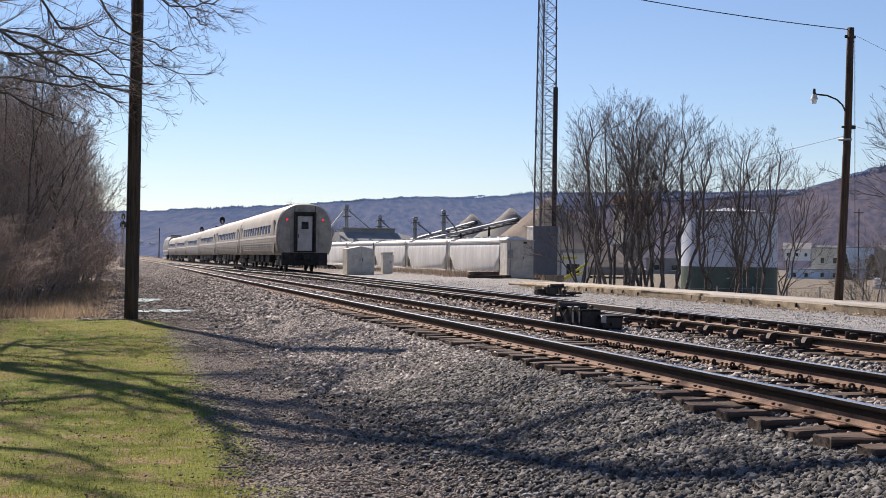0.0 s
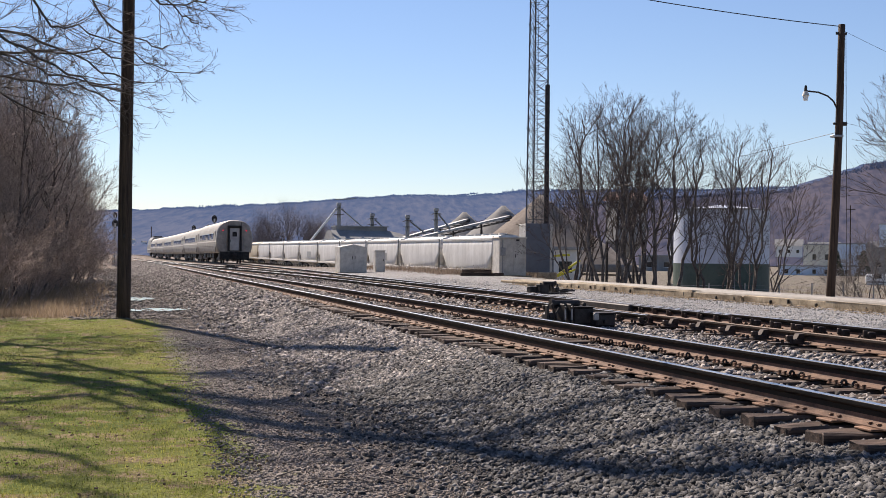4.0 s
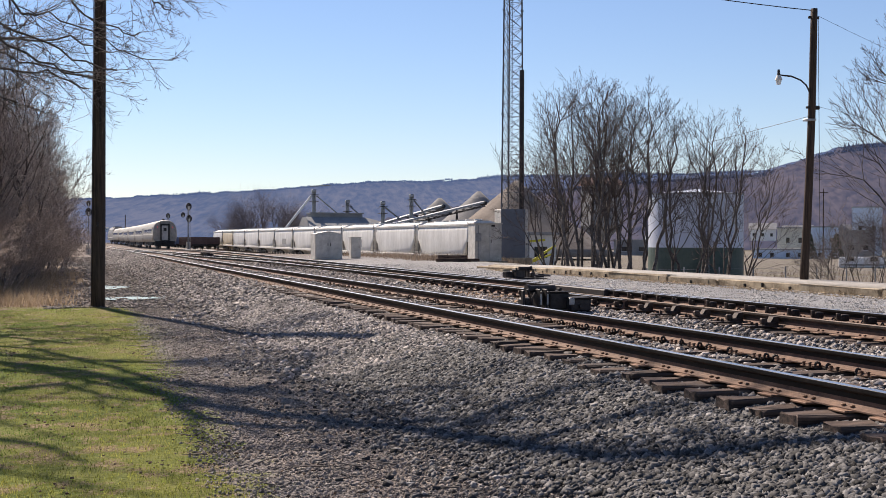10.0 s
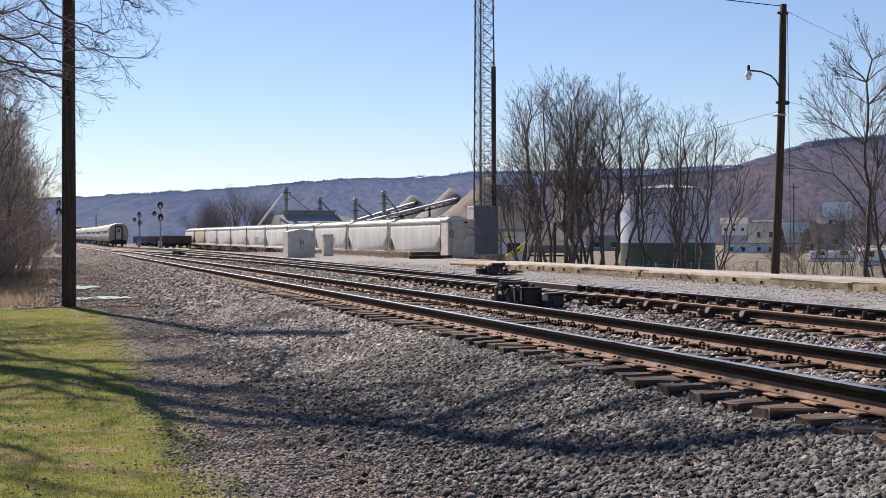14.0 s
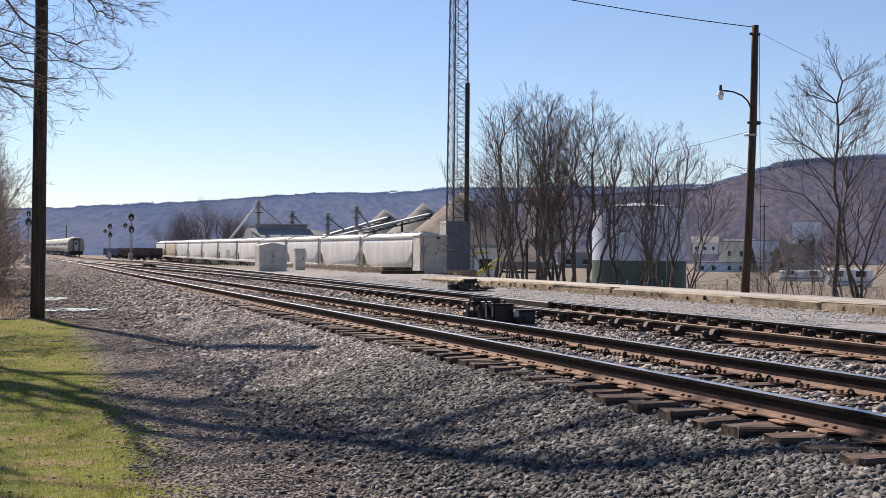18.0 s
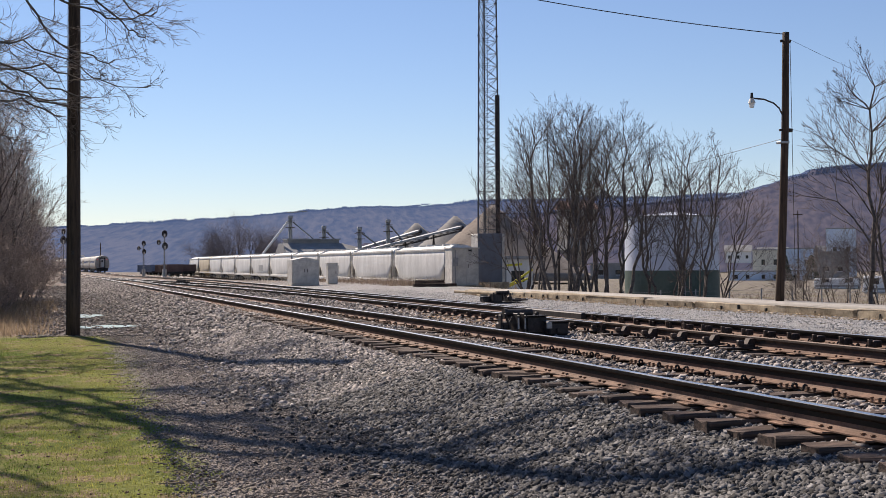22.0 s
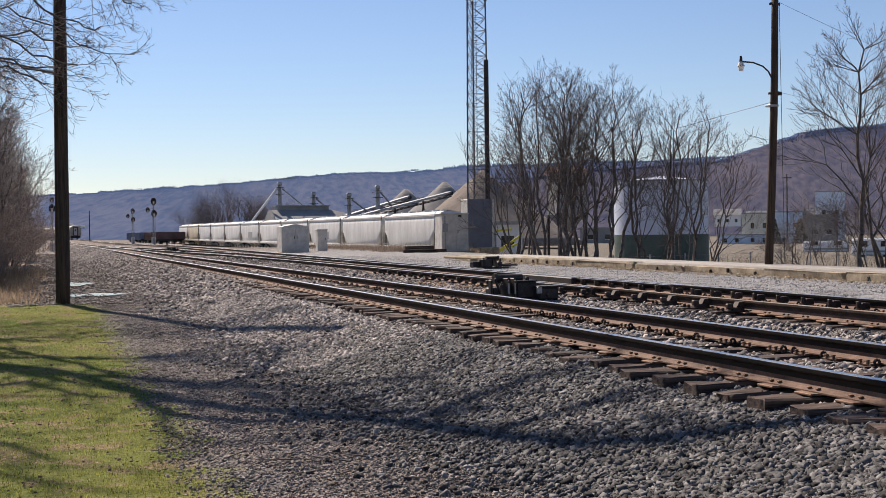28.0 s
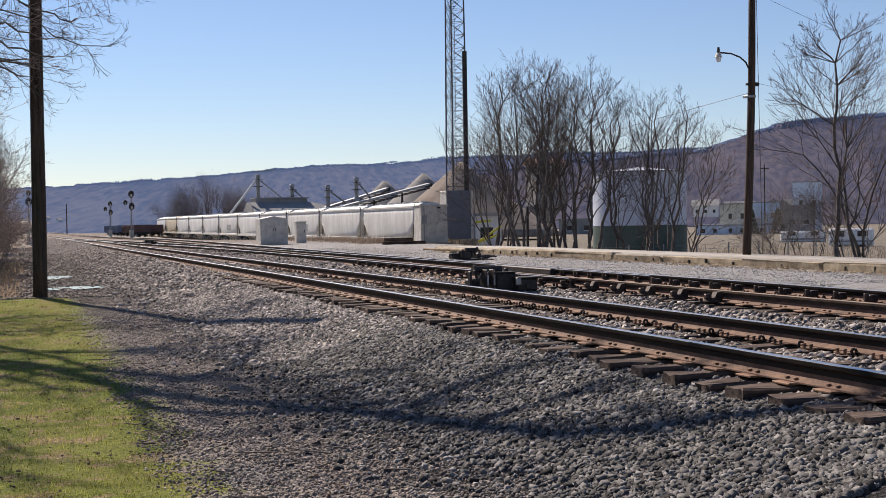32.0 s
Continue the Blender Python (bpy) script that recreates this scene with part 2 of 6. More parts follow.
def cy(bm, a, b, r0, r1=None, n=10):
    a, b = Vector(a), Vector(b)
    r1 = r0 if r1 is None else r1
    d = b - a
    q = d.to_track_quat("Z", "Y").to_matrix().to_4x4()
    bmesh.ops.create_cone(bm, cap_ends=True, segments=n, radius1=r0, radius2=r1, depth=d.length, matrix=Matrix.Translation((a + b) / 2) @ q)
    return bm


def cyl(a, b, r0, r1=None, n=10):
    return cy(bmesh.new(), a, b, r0, r1, n)


def loft(bm, rings, closed=True, caps=True):
    """Skin between rings of points (all of one length)."""
    vs = [[bm.verts.new(p) for p in ring] for ring in rings]
    k = len(rings[0])
    for a, b in zip(vs, vs[1:]):
        for i in range(k if closed else k - 1):
            j = (i + 1) % k
            bm.faces.new((a[i], a[j], b[j], b[i]))
    if caps:
        bm.faces.new(vs[0][::-1])
        bm.faces.new(vs[-1])
    bmesh.ops.recalc_face_normals(bm, faces=bm.faces)
    return bm


def tubes(segs, n=4):
    """Arrays for many tapered sticks: segs is an array of x y z r x y z r."""
    s = np.asarray(segs, dtype=np.float64)
    a, ra, b, rb = s[:, 0:3], s[:, 3], s[:, 4:7], s[:, 7]
    d = b - a
    d /= np.linalg.norm(d, axis=1)[:, None] + 1e-9
    ref = np.where(np.abs(d[:, 2:3]) < 0.9, np.array([[0, 0, 1.0]]), np.array([[1.0, 0, 0]]))
    u = np.cross(d, ref)
    u /= np.linalg.norm(u, axis=1)[:, None]
    v = np.cross(d, u)
    ang = np.arange(n) * 2 * np.pi / n
    ring = np.cos(ang)[None, :, None] * u[:, None] + np.sin(ang)[None, :, None] * v[:, None]
    verts = np.concatenate([a[:, None] + ra[:, None, None] * ring, b[:, None] + rb[:, None, None] * ring], 1).reshape(-1, 3)
    i = np.arange(n)
    j = (i + 1) % n
    f = np.stack([i, j, j + n, i + n], 1)
    faces = (np.arange(len(s))[:, None, None] * 2 * n + f[None]).reshape(-1, 4)
    return verts, faces


def thing(name, label, category, group="", kind="", loc=(0, 0, 0), rz=0.0):
    e = new(name)
    e.empty_display_size = 0.2
    e.matrix_basis = pose(*loc, 0, 0, rz)
    return tagged(e, label, category, group, kind)


# ---- the lie of the land ----
def bend(y):
    """How far the main line has swung to the left at y."""
    ky = [-100, 0, 10, 20, 30, 40, 60, 85, 108, 140, 170, 220, 260, 300, 340, 400, 900]
    kx = [0.0, 0.007, 0.012, 0.030, 0.072, 0.127, 0.247, 0.24, 0.12, -0.08, -0.22, -0.30, -0.15, 0.35, 1.35, 3.6, 45.0]
    return np.mean([np.interp(np.asarray(y, dtype=np.float64) + k, ky, kx) for k in np.linspace(-6, 6, 7)], axis=0)


def dip(y):
    """How far the whole place falls away towards the distance."""
    ky = [-100, 60, 90, 121, 160, 193, 225, 255, 296, 340, 420, 3000]
    kd = [0.0, 0.0, 0.0, 0.04, 0.19, 0.28, 0.32, 0.30, 0.17, 0.06, 0.0, 0.0]
    return np.mean([np.interp(np.asarray(y, dtype=np.float64) + k, ky, kd) for k in np.linspace(-10, 10, 7)], axis=0)


def second(y):
    """Centre of the second line, which swings out at its switch and later turns left."""
    ky = [-40, 14, 24, 40, 54, 70, 96, 121, 152, 193, 224, 255, 275, 296, 316, 342, 370, 410, 900]
    kx = [9.72, 9.72, 9.8, 10.1, 10.45, 10.9, 11.45, 11.8, 12.1, 12.25, 12.2, 12.15, 12.22, 12.25, 11.95, 11.2, 10.0, 7.6, -31.0]
    w = np.linspace(-8, 8, 9)
    return np.mean([np.interp(np.asarray(y, dtype=np.float64) + k, ky, kx) for k in w], axis=0)


def ripple(x, y):
    return 0.5 * np.sin(x * 1.7 + 0.6 * np.sin(y * 0.9)) * np.sin(y * 1.3 + 0.5) + 0.3 * np.sin(x * 4.1 + y * 2.3) + 0.2 * np.sin(y * 5.3 - x * 3.1)


TOP = 0.63       # head of rail


def height(x, y):
    x, y = np.asarray(x, dtype=np.float64), np.asarray(y, dtype=np.float64)
    s = x + bend(y)
    bank = np.interp(s, [-3000, 2.8, 3.05, 4.15, 4.75, 5.0, 6.7, 7.0, 7.3, 8.2, 8.6, 12.2, 12.7, 14, 17, 22.0, 25, 30, 60, 180, 3000],
                     [0.0, 0.0, 0.03, 0.332, 0.39, 0.418, 0.417, 0.39, 0.365, 0.375, 0.43, 0.435, 0.40, 0.40, 0.45, 0.45, 0.2, -1.3, -1.4, -2.7, -3.0])
    low = np.interp(s, [17.6, 19.0, 21.5, 26, 30], [0, 0, 0.75, 0.9, 0.0]) * np.clip((60 - y) / 5, 0, 1)
    g = np.clip((y - 92) / 50, 0, 1) * np.clip((s - 13.5) / 3, 0, 1) * np.clip((30 - s) / 5, 0, 1)
    full = 0.06 * np.clip((y - 27) / 17, 0, 1) * np.clip((s - 3.4) / 1.0, 0, 1) * np.clip((13.0 - s) / 0.8, 0, 1)      # ties buried further on
    return bank + 0.02 * ripple(x, y) - dip(y) - 0.3 * g - low + full


xs = np.concatenate([-np.geomspace(10, 2600, 26)[::-1], np.arange(-9.5, -3, 0.5), np.arange(-3, 13, 0.14), np.arange(13, 46, 0.6), np.geomspace(48, 2600, 26)])
ys = np.concatenate([-np.geomspace(1, 300, 14)[::-1], np.arange(0, 45, 0.28), np.arange(45, 130, 1.2), np.geomspace(132, 2800, 46)])
gx, gy = np.meshgrid(xs, ys)
gv = np.stack([gx, gy, height(gx, gy)], -1).reshape(-1, 3)
nx = len(xs)
gi = (np.arange(len(ys) - 1)[:, None] * nx + np.arange(nx - 1)[None]).ravel()
gf = np.stack([gi, gi + 1, gi + nx + 1, gi + nx], 1)


def ground_material():
    m = bpy.data.materials.new("ground")
    m.use_nodes = True
    n, l = m.node_tree.nodes, m.node_tree.links
    b = n["Principled BSDF"]
    g = n.new("ShaderNodeNewGeometry")
    sep = n.new("ShaderNodeSeparateXYZ")
    l.new(g.outputs["Position"], sep.inputs[0])

    def noise_tex(scale, detail=5, rough=0.6):
        t = n.new("ShaderNodeTexNoise")
        t.inputs["Scale"].default_value, t.inputs["Detail"].default_value, t.inputs["Roughness"].default_value = scale, detail, rough
        l.new(g.outputs["Position"], t.inputs["Vector"])
        return t.outputs["Fac"]

    def calc(op, a, bb=None, c=None):
        k = n.new("ShaderNodeMath")
        k.operation = op
        for i, v in enumerate((a, bb, c)):
            if v is None:
                continue
            if isinstance(v, (int, float)):
                k.inputs[i].default_value = v
            else:
                l.new(v, k.inputs[i])
        return k.outputs[0]

    def ramp(v, lo, hi):
        r = n.new("ShaderNodeMapRange")
        r.interpolation_type = "SMOOTHSTEP"
        r.inputs["From Min"].default_value, r.inputs["From Max"].default_value = lo, hi
        l.new(v, r.inputs["Value"])
        return r.outputs[0]

    def mixed(f, a, bb):
        k = n.new("ShaderNodeMix")
        k.data_type = "RGBA"
        for i, v in (("A", a), ("B", bb)):
            if isinstance(v, tuple):
                k.inputs[i].default_value = (*v, 1)
            else:
                l.new(v, k.inputs[i])
        l.new(f, k.inputs["Factor"])
        return k.outputs["Result"]

    n1, n2, n3, n4, n5 = noise_tex(0.35), noise_tex(2.2), noise_tex(14), noise_tex(70, 3), noise_tex(38, 6, 0.8)
    vor = n.new("ShaderNodeTexVoronoi")
    vor.inputs["Scale"].default_value = 26
    l.new(g.outputs["Position"], vor.inputs["Vector"])
    X, Y = sep.outputs["X"], sep.outputs["Y"]
    wob = calc("MULTIPLY_ADD", n2, 1.5, calc("MULTIPLY_ADD", n3, 0.5, -1.0))
    Xw = calc("ADD", X, wob)
    Yw = calc("MULTIPLY_ADD", wob, 2.0, Y)
    grass = mixed(ramp(n1, 0.35, 0.65), (0.085, 0.13, 0.02), (0.20, 0.19, 0.055))
    grass = mixed(ramp(n3, 0.35, 0.7), grass, (0.17, 0.185, 0.03))
    grass = mixed(ramp(n2, 0.50, 0.60), grass, mixed(ramp(n5, 0.4, 0.6), (0.14, 0.095, 0.05), (0.34, 0.26, 0.14)))
    lane = mixed(ramp(n5, 0.38, 0.62), (0.055, 0.046, 0.041), (0.39, 0.335, 0.29))
    lane = mixed(ramp(n2, 0.45, 0.7), lane, mixed(ramp(n5, 0.36, 0.64), (0.05, 0.039, 0.033), (0.28, 0.225, 0.185)))
    lane = mixed(ramp(n1, 0.45, 0.6), lane, mixed(ramp(n5, 0.36, 0.64), (0.055, 0.050, 0.047), (0.36, 0.33, 0.30)))
    # gaps between stones are darkened, their shade put into the ground colour
    stone = mixed(ramp(vor.outputs["Distance"], 0.05, 0.6), mixed(ramp(n4, 0.3, 0.7), (0.21, 0.20, 0.195), (0.11, 0.105, 0.103)), (0.022, 0.021, 0.021))
    dusty = mixed(ramp(vor.outputs["Distance"], 0.05, 0.65), mixed(ramp(n4, 0.3, 0.7), (0.42, 0.375, 0.34), (0.25, 0.22, 0.20)), (0.06, 0.053, 0.049))
    rusty = mixed(ramp(n2, 0.4, 0.65), dusty, (0.30, 0.235, 0.185))
    # near ballast is darker, with some of the trees' shade painted in
    stone = mixed(ramp(Y, 11, 24), stone, dusty)
    yard = mixed(ramp(n4, 0.3, 0.7), (0.23, 0.227, 0.225), (0.45, 0.443, 0.437))
    yard = mixed(ramp(n3, 0.5, 0.75), yard, (0.21, 0.20, 0.19))
    yard = mixed(ramp(n2, 0.5, 0.7), yard, (0.22, 0.19, 0.15))
    field = mixed(ramp(n2, 0.35, 0.65), (0.13, 0.112, 0.095), (0.235, 0.205, 0.17))
    field = mixed(ramp(n1, 0.5, 0.66), field, (0.15, 0.14, 0.085))
    brown = mixed(ramp(n3, 0.35, 0.65), (0.18, 0.132, 0.10), (0.35, 0.27, 0.20))
    wet = calc("MULTIPLY", calc("MULTIPLY", ramp(Y, 23, 30), ramp(Y, 56, 46)), calc("MULTIPLY", ramp(X, 0.4, 0.9), ramp(Xw, 2.9, 1.8)))
    lane = mixed(calc("MULTIPLY", wet, ramp(n2, 0.35, 0.6)), lane, (0.05, 0.043, 0.038))
    col = mixed(ramp(Xw, 2.1, 2.7), lane, stone)
    col = mixed(ramp(Xw, 12.2, 13.0), col, yard)
    col = mixed(ramp(Xw, 20.5, 23.5), col, field)
    far = mixed(ramp(Xw, -0.2, 0.9), brown, mixed(ramp(Yw, 60, 110), col, mixed(ramp(Xw, 18, 24), rusty, field)))
    near = mixed(ramp(Xw, 1.0, 1.3), grass, col)
    col = mixed(ramp(Yw, 29.6, 31.0), near, far)
    l.new(col, b.inputs["Base Color"])
    b.inputs["Roughness"].default_value, b.inputs["Specular IOR Level"].default_value = 0.95, 0.15
    bp = n.new("ShaderNodeBump")
    bp.inputs["Strength"].default_value, bp.inputs["Distance"].default_value = 0.9, 0.03
    l.new(calc("SUBTRACT", calc("ADD", n4, n3), vor.outputs["Distance"]), bp.inputs["Height"])
    l.new(bp.outputs[0], b.inputs["Normal"])
    return m


ground = tagged(raw("ground", gv, gf, ground_material(), smooth=True), "lawn, dirt lane, grey ballast bank and gravel yard", "ground", kind="structure")


# ---- railway tracks ----
def rail_profile():
    half = [(0.075, 0.0), (0.075, 0.012), (0.022, 0.03), (0.010, 0.05), (0.010, 0.082), (0.010, 0.125), (0.034, 0.140), (0.037, 0.150), (0.037, 0.178), (0.0362, 0.180), (0.0337, 0.1825), (0.019, 0.186)]
    half = [(x, 0.84 * z) for x, z in half]
    return half + [(-x, z) for x, z in half[::-1]]


PROFILE = rail_profile()


def rail(name, line, parent, label="", dull=False):
    """A rail along a list of x, y; the faces of the running head are polished."""
    bm = bmesh.new()
    rings = []
    for i, (x, y) in enumerate(line):
        a, b = line[max(0, i - 1)], line[min(len(line) - 1, i + 1)]
        d = Vector((b[0] - a[0], b[1] - a[1])).normalized()
        rings.append([(x + u * d.y, y - u * d.x, TOP - 0.156 + z - float(dip(y))) for u, z in PROFILE])
    loft(bm, rings)
    for f in bm.faces:
        f.material_index = 1 if f.normal.z > 0.85 and f.calc_center_median().z > TOP - 0.03 - float(dip(f.calc_center_median().y)) else 0
    # upper sides get a darker material for the shade under the head
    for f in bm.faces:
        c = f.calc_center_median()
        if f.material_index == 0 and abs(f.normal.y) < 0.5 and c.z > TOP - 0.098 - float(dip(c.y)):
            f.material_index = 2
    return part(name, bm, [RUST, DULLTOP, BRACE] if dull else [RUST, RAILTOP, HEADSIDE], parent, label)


def along(centre, off, y0, y1, step=3.0):
    n = max(2, int((y1 - y0) / step) + 1)
    return [(float(centre(y) + off), float(y)) for y in np.linspace(y0, y1, n)]


def main_line(y):
    return 5.82 - bend(y)


def crossover(y):
    """Centre of the straight route of the switch, which joins the main line further on."""
    return np.interp(y, [-40, 44, 60, 112, 130, 600], [9.72, 9.66, 9.3, 6.5, 6.0, 6.0])


HALF = 0.752
TIE_STEP = 0.44


def worn_tie(seed):
    """A hewn tie with split, rounded ends and an uneven top."""
    r = random.Random(seed)
    rings = []
    for i, x in enumerate((-1.25, -1.23, -0.95, -0.55, 0.0, 0.55, 0.95, 1.23, 1.25)):
        k = 0.93 if i in (0, 8) else 1.0
        w = 0.112 * k
        rings.append([(x + r.gauss(0, 0.006), y * w + r.gauss(0, 0.005), z + r.gauss(0, 0.004)) for y, z in ((-1, -0.17), (-1, -0.018), (-0.86, -0.002 * (2 - k)), (-0.1, -0.004 - r.random() * 0.012), (0.86, 0.0), (1, -0.016), (1, -0.17))])
    return loft(bmesh.new(), rings)


def make_track(name, label, centre, y0, y1, near_to, far_to, seed, dull=0):
    """Rails, single ties with their plates and clips as far as near_to, and the joined rest."""
    t = thing(name, label, "railway track", "tracks", "structure")
    for sgn in (-1, 1):
        rail("rail", along(centre, sgn * HALF, y0, y1), t, dull=sgn == dull)
    tie_obs = [part("tie", worn_tie(seed * 10 + k), TIE, t) for k in range(5)]
    for k, o in enumerate(tie_obs):
        o.matrix_basis = pose(float(centre(y0 - 0.4 * k)), y0 - 0.4 * k, TOP - 0.174)
    tie_ob = tie_obs[0]
    bm = box(-0.09, 0.19, -0.098, 0.098, 0, 0.016, 0.004)
    for x, y in ((-0.082, 0.05), (-0.082, -0.05), (0.098, 0.05), (0.098, -0.05)):
        bx(bm, x - 0.012, x + 0.009, y - 0.009, y + 0.009, 0.01, 0.037)
        bx(bm, x - 0.015, x + 0.015, y - 0.013, y + 0.013, 0.036, 0.047, 0.003)
    plate = part("tie_plate", bm, PLATE, t)
    bm = bmesh.new()
    ring = [(0.025 * math.cos(a), 0.025 * math.sin(a)) for a in np.linspace(-0.6, 4.6, 9)]
    for (u0, w0), (u1, w1) in zip(ring, ring[1:]):
        cy(bm, (u0, 0.0, 0.028 + w0), (u1, 0.0, 0.028 + w1), 0.013, n=5)
    clip = part("rail_anchor", bm, IRON, t)
    first, rng = True, random.Random(seed)
    tv, tf = [], []
    y, base = y0 + 0.3, None
    while y < y1:
        x = float(centre(y))
        fall = float(dip(y))
        z = TOP - 0.156 - 0.016 - fall + rng.uniform(-0.016, 0.004)
        m = pose(x + rng.gauss(0, 0.03), y + rng.gauss(0, 0.025), z, 0, rng.gauss(0, 0.3), rng.gauss(0, 0.9))
        if y < near_to:
            if first:
                tie_ob.matrix_basis = m
            else:
                linked("tie", rng.choice(tie_obs).data, t, m)
            for sgn in (-1, 1):
                pm = pose(x + sgn * HALF, y, TOP - 0.156 - 0.014 - fall, 0, 0, 0 if sgn > 0 else 180)
                pm = pm @ pose(-0.05, 0, 0)
                cm = pose(x + sgn * (HALF - 0.105), y + 0.13 * (1 if rng.random() > 0.5 else -1), TOP - 0.17 - fall, 0, 0, rng.gauss(0, 12))
                if first:
                    if sgn < 0:
                        plate.matrix_basis, clip.matrix_basis = pm, cm
                    else:
                        linked("tie_plate", plate.data, t, pm)
                        linked("rail_anchor", clip.data, t, cm)
                else:
                    linked("tie_plate", plate.data, t, pm)
                    if y < near_to * 0.7:
                        linked("rail_anchor", clip.data, t, cm)
            first = False
        elif y < far_to:
            k = len(tv)
            for a in (-1.295, 1.295):
                for b in (-0.112, 0.112):
                    tv += [m @ Vector((a, b, -0.15)), m @ Vector((a, b, 0))]
            k0 = k
            tf += [[k0 + 1, k0 + 5, k0 + 7, k0 + 3], [k0, k0 + 1, k0 + 3, k0 + 2], [k0 + 4, k0 + 6, k0 + 7, k0 + 5], [k0, k0 + 4, k0 + 5, k0 + 1], [k0 + 2, k0 + 3, k0 + 7, k0 + 6]]
        y += TIE_STEP * rng.uniform(0.94, 1.06)
    if tv:
        tagged(raw("far_ties", [tuple(v) for v in tv], tf, TIE, t), kind="stuff")
    return t


track_main = make_track("track_main", "main line with rusty rails, polished heads and dark ties", main_line, -12, 520, 48, 130, 5)
track_second = make_track("track_second", "second line with rusty rails and rail braces at its switch", second, -6, 560, 52, 120, 9, -1)


# ---- turnout of the second track: point blades, diverging rails and braces ----
turnout = thing("turnout", "diverging rusty rails with braces and dark frog", "railway switch", "tracks", "structure")
for sgn in (-1, 1):
    rail("closure_rail", along(crossover, sgn * HALF - 0.1, 19, 128), turnout)
B = 9.72
bm = bmesh.new()
loft(bm, [[(x, -0.05, 0), (x, 0.17, 0), (x, 0.16, 0.03), (x, 0.07, 0.055), (x, 0.03, 0.12), (x, -0.05, 0.125)] for x in (-0.055, 0.055)])
bx(bm, -0.085, 0.085, 0.0, 0.13, 0.0, 0.05, 0.01)
bx(bm, -0.035, 0.035, 0.10, 0.19, 0.03, 0.10, 0.012)
bx(bm, -0.10, 0.10, -0.1, 0.40, -0.012, 0.008, 0.003)
for s in (-0.06, 0.06):
    cy(bm, (s, 0.28, 0.0), (s, 0.28, 0.05), 0.022, n=6)
brace = part("rail_brace", bm, BRACE, turnout)
brace.matrix_basis = pose(B - HALF - 0.08, 14.5, TOP - 0.142, 0, 0, 90)
for i, y in enumerate(np.arange(15.4, 33, 0.93)):
    linked("rail_brace", brace.data, turnout, pose(B - HALF - 0.08, y, TOP - 0.142, 0, 0, 90))
    if y > 20:
        linked("rail_brace", brace.data, turnout, pose(B + HALF + 0.2, y, TOP - 0.142, 0, 0, -90))
bm = box(-0.07, 0.07, -0.03, 0.10, 0.0, 0.09, 0.012)
bx(bm, -0.02, 0.02, 0.08, 0.14, 0.02, 0.11, 0.006)
heel = part("heel_block", bm, BRACE, turnout)
heel.matrix_basis = pose(B + HALF - 0.10, 12.6, TOP - 0.135, 0, 0, 90)
for y in np.arange(13.2, 24, 0.62):
    linked("heel_block", heel.data, turnout, pose(B + HALF - 0.10, y, TOP - 0.135, 0, 0, 90))
bm = box(-0.12, 0.12, -1.6, 1.6, 0, 0.15, 0.02)
frog = part("frog", bm, IRON, turnout)
frog.matrix_basis = pose(B + HALF - 0.12, 24.5, TOP - 0.147, 0, 0, -1)
for y0 in (52.0, 53.0, 54.0, 55.0):
    linked("rail_brace", brace.data, turnout, pose(float(crossover(y0)) - HALF - 0.1, y0, TOP - 0.142, 0, 0, 90))


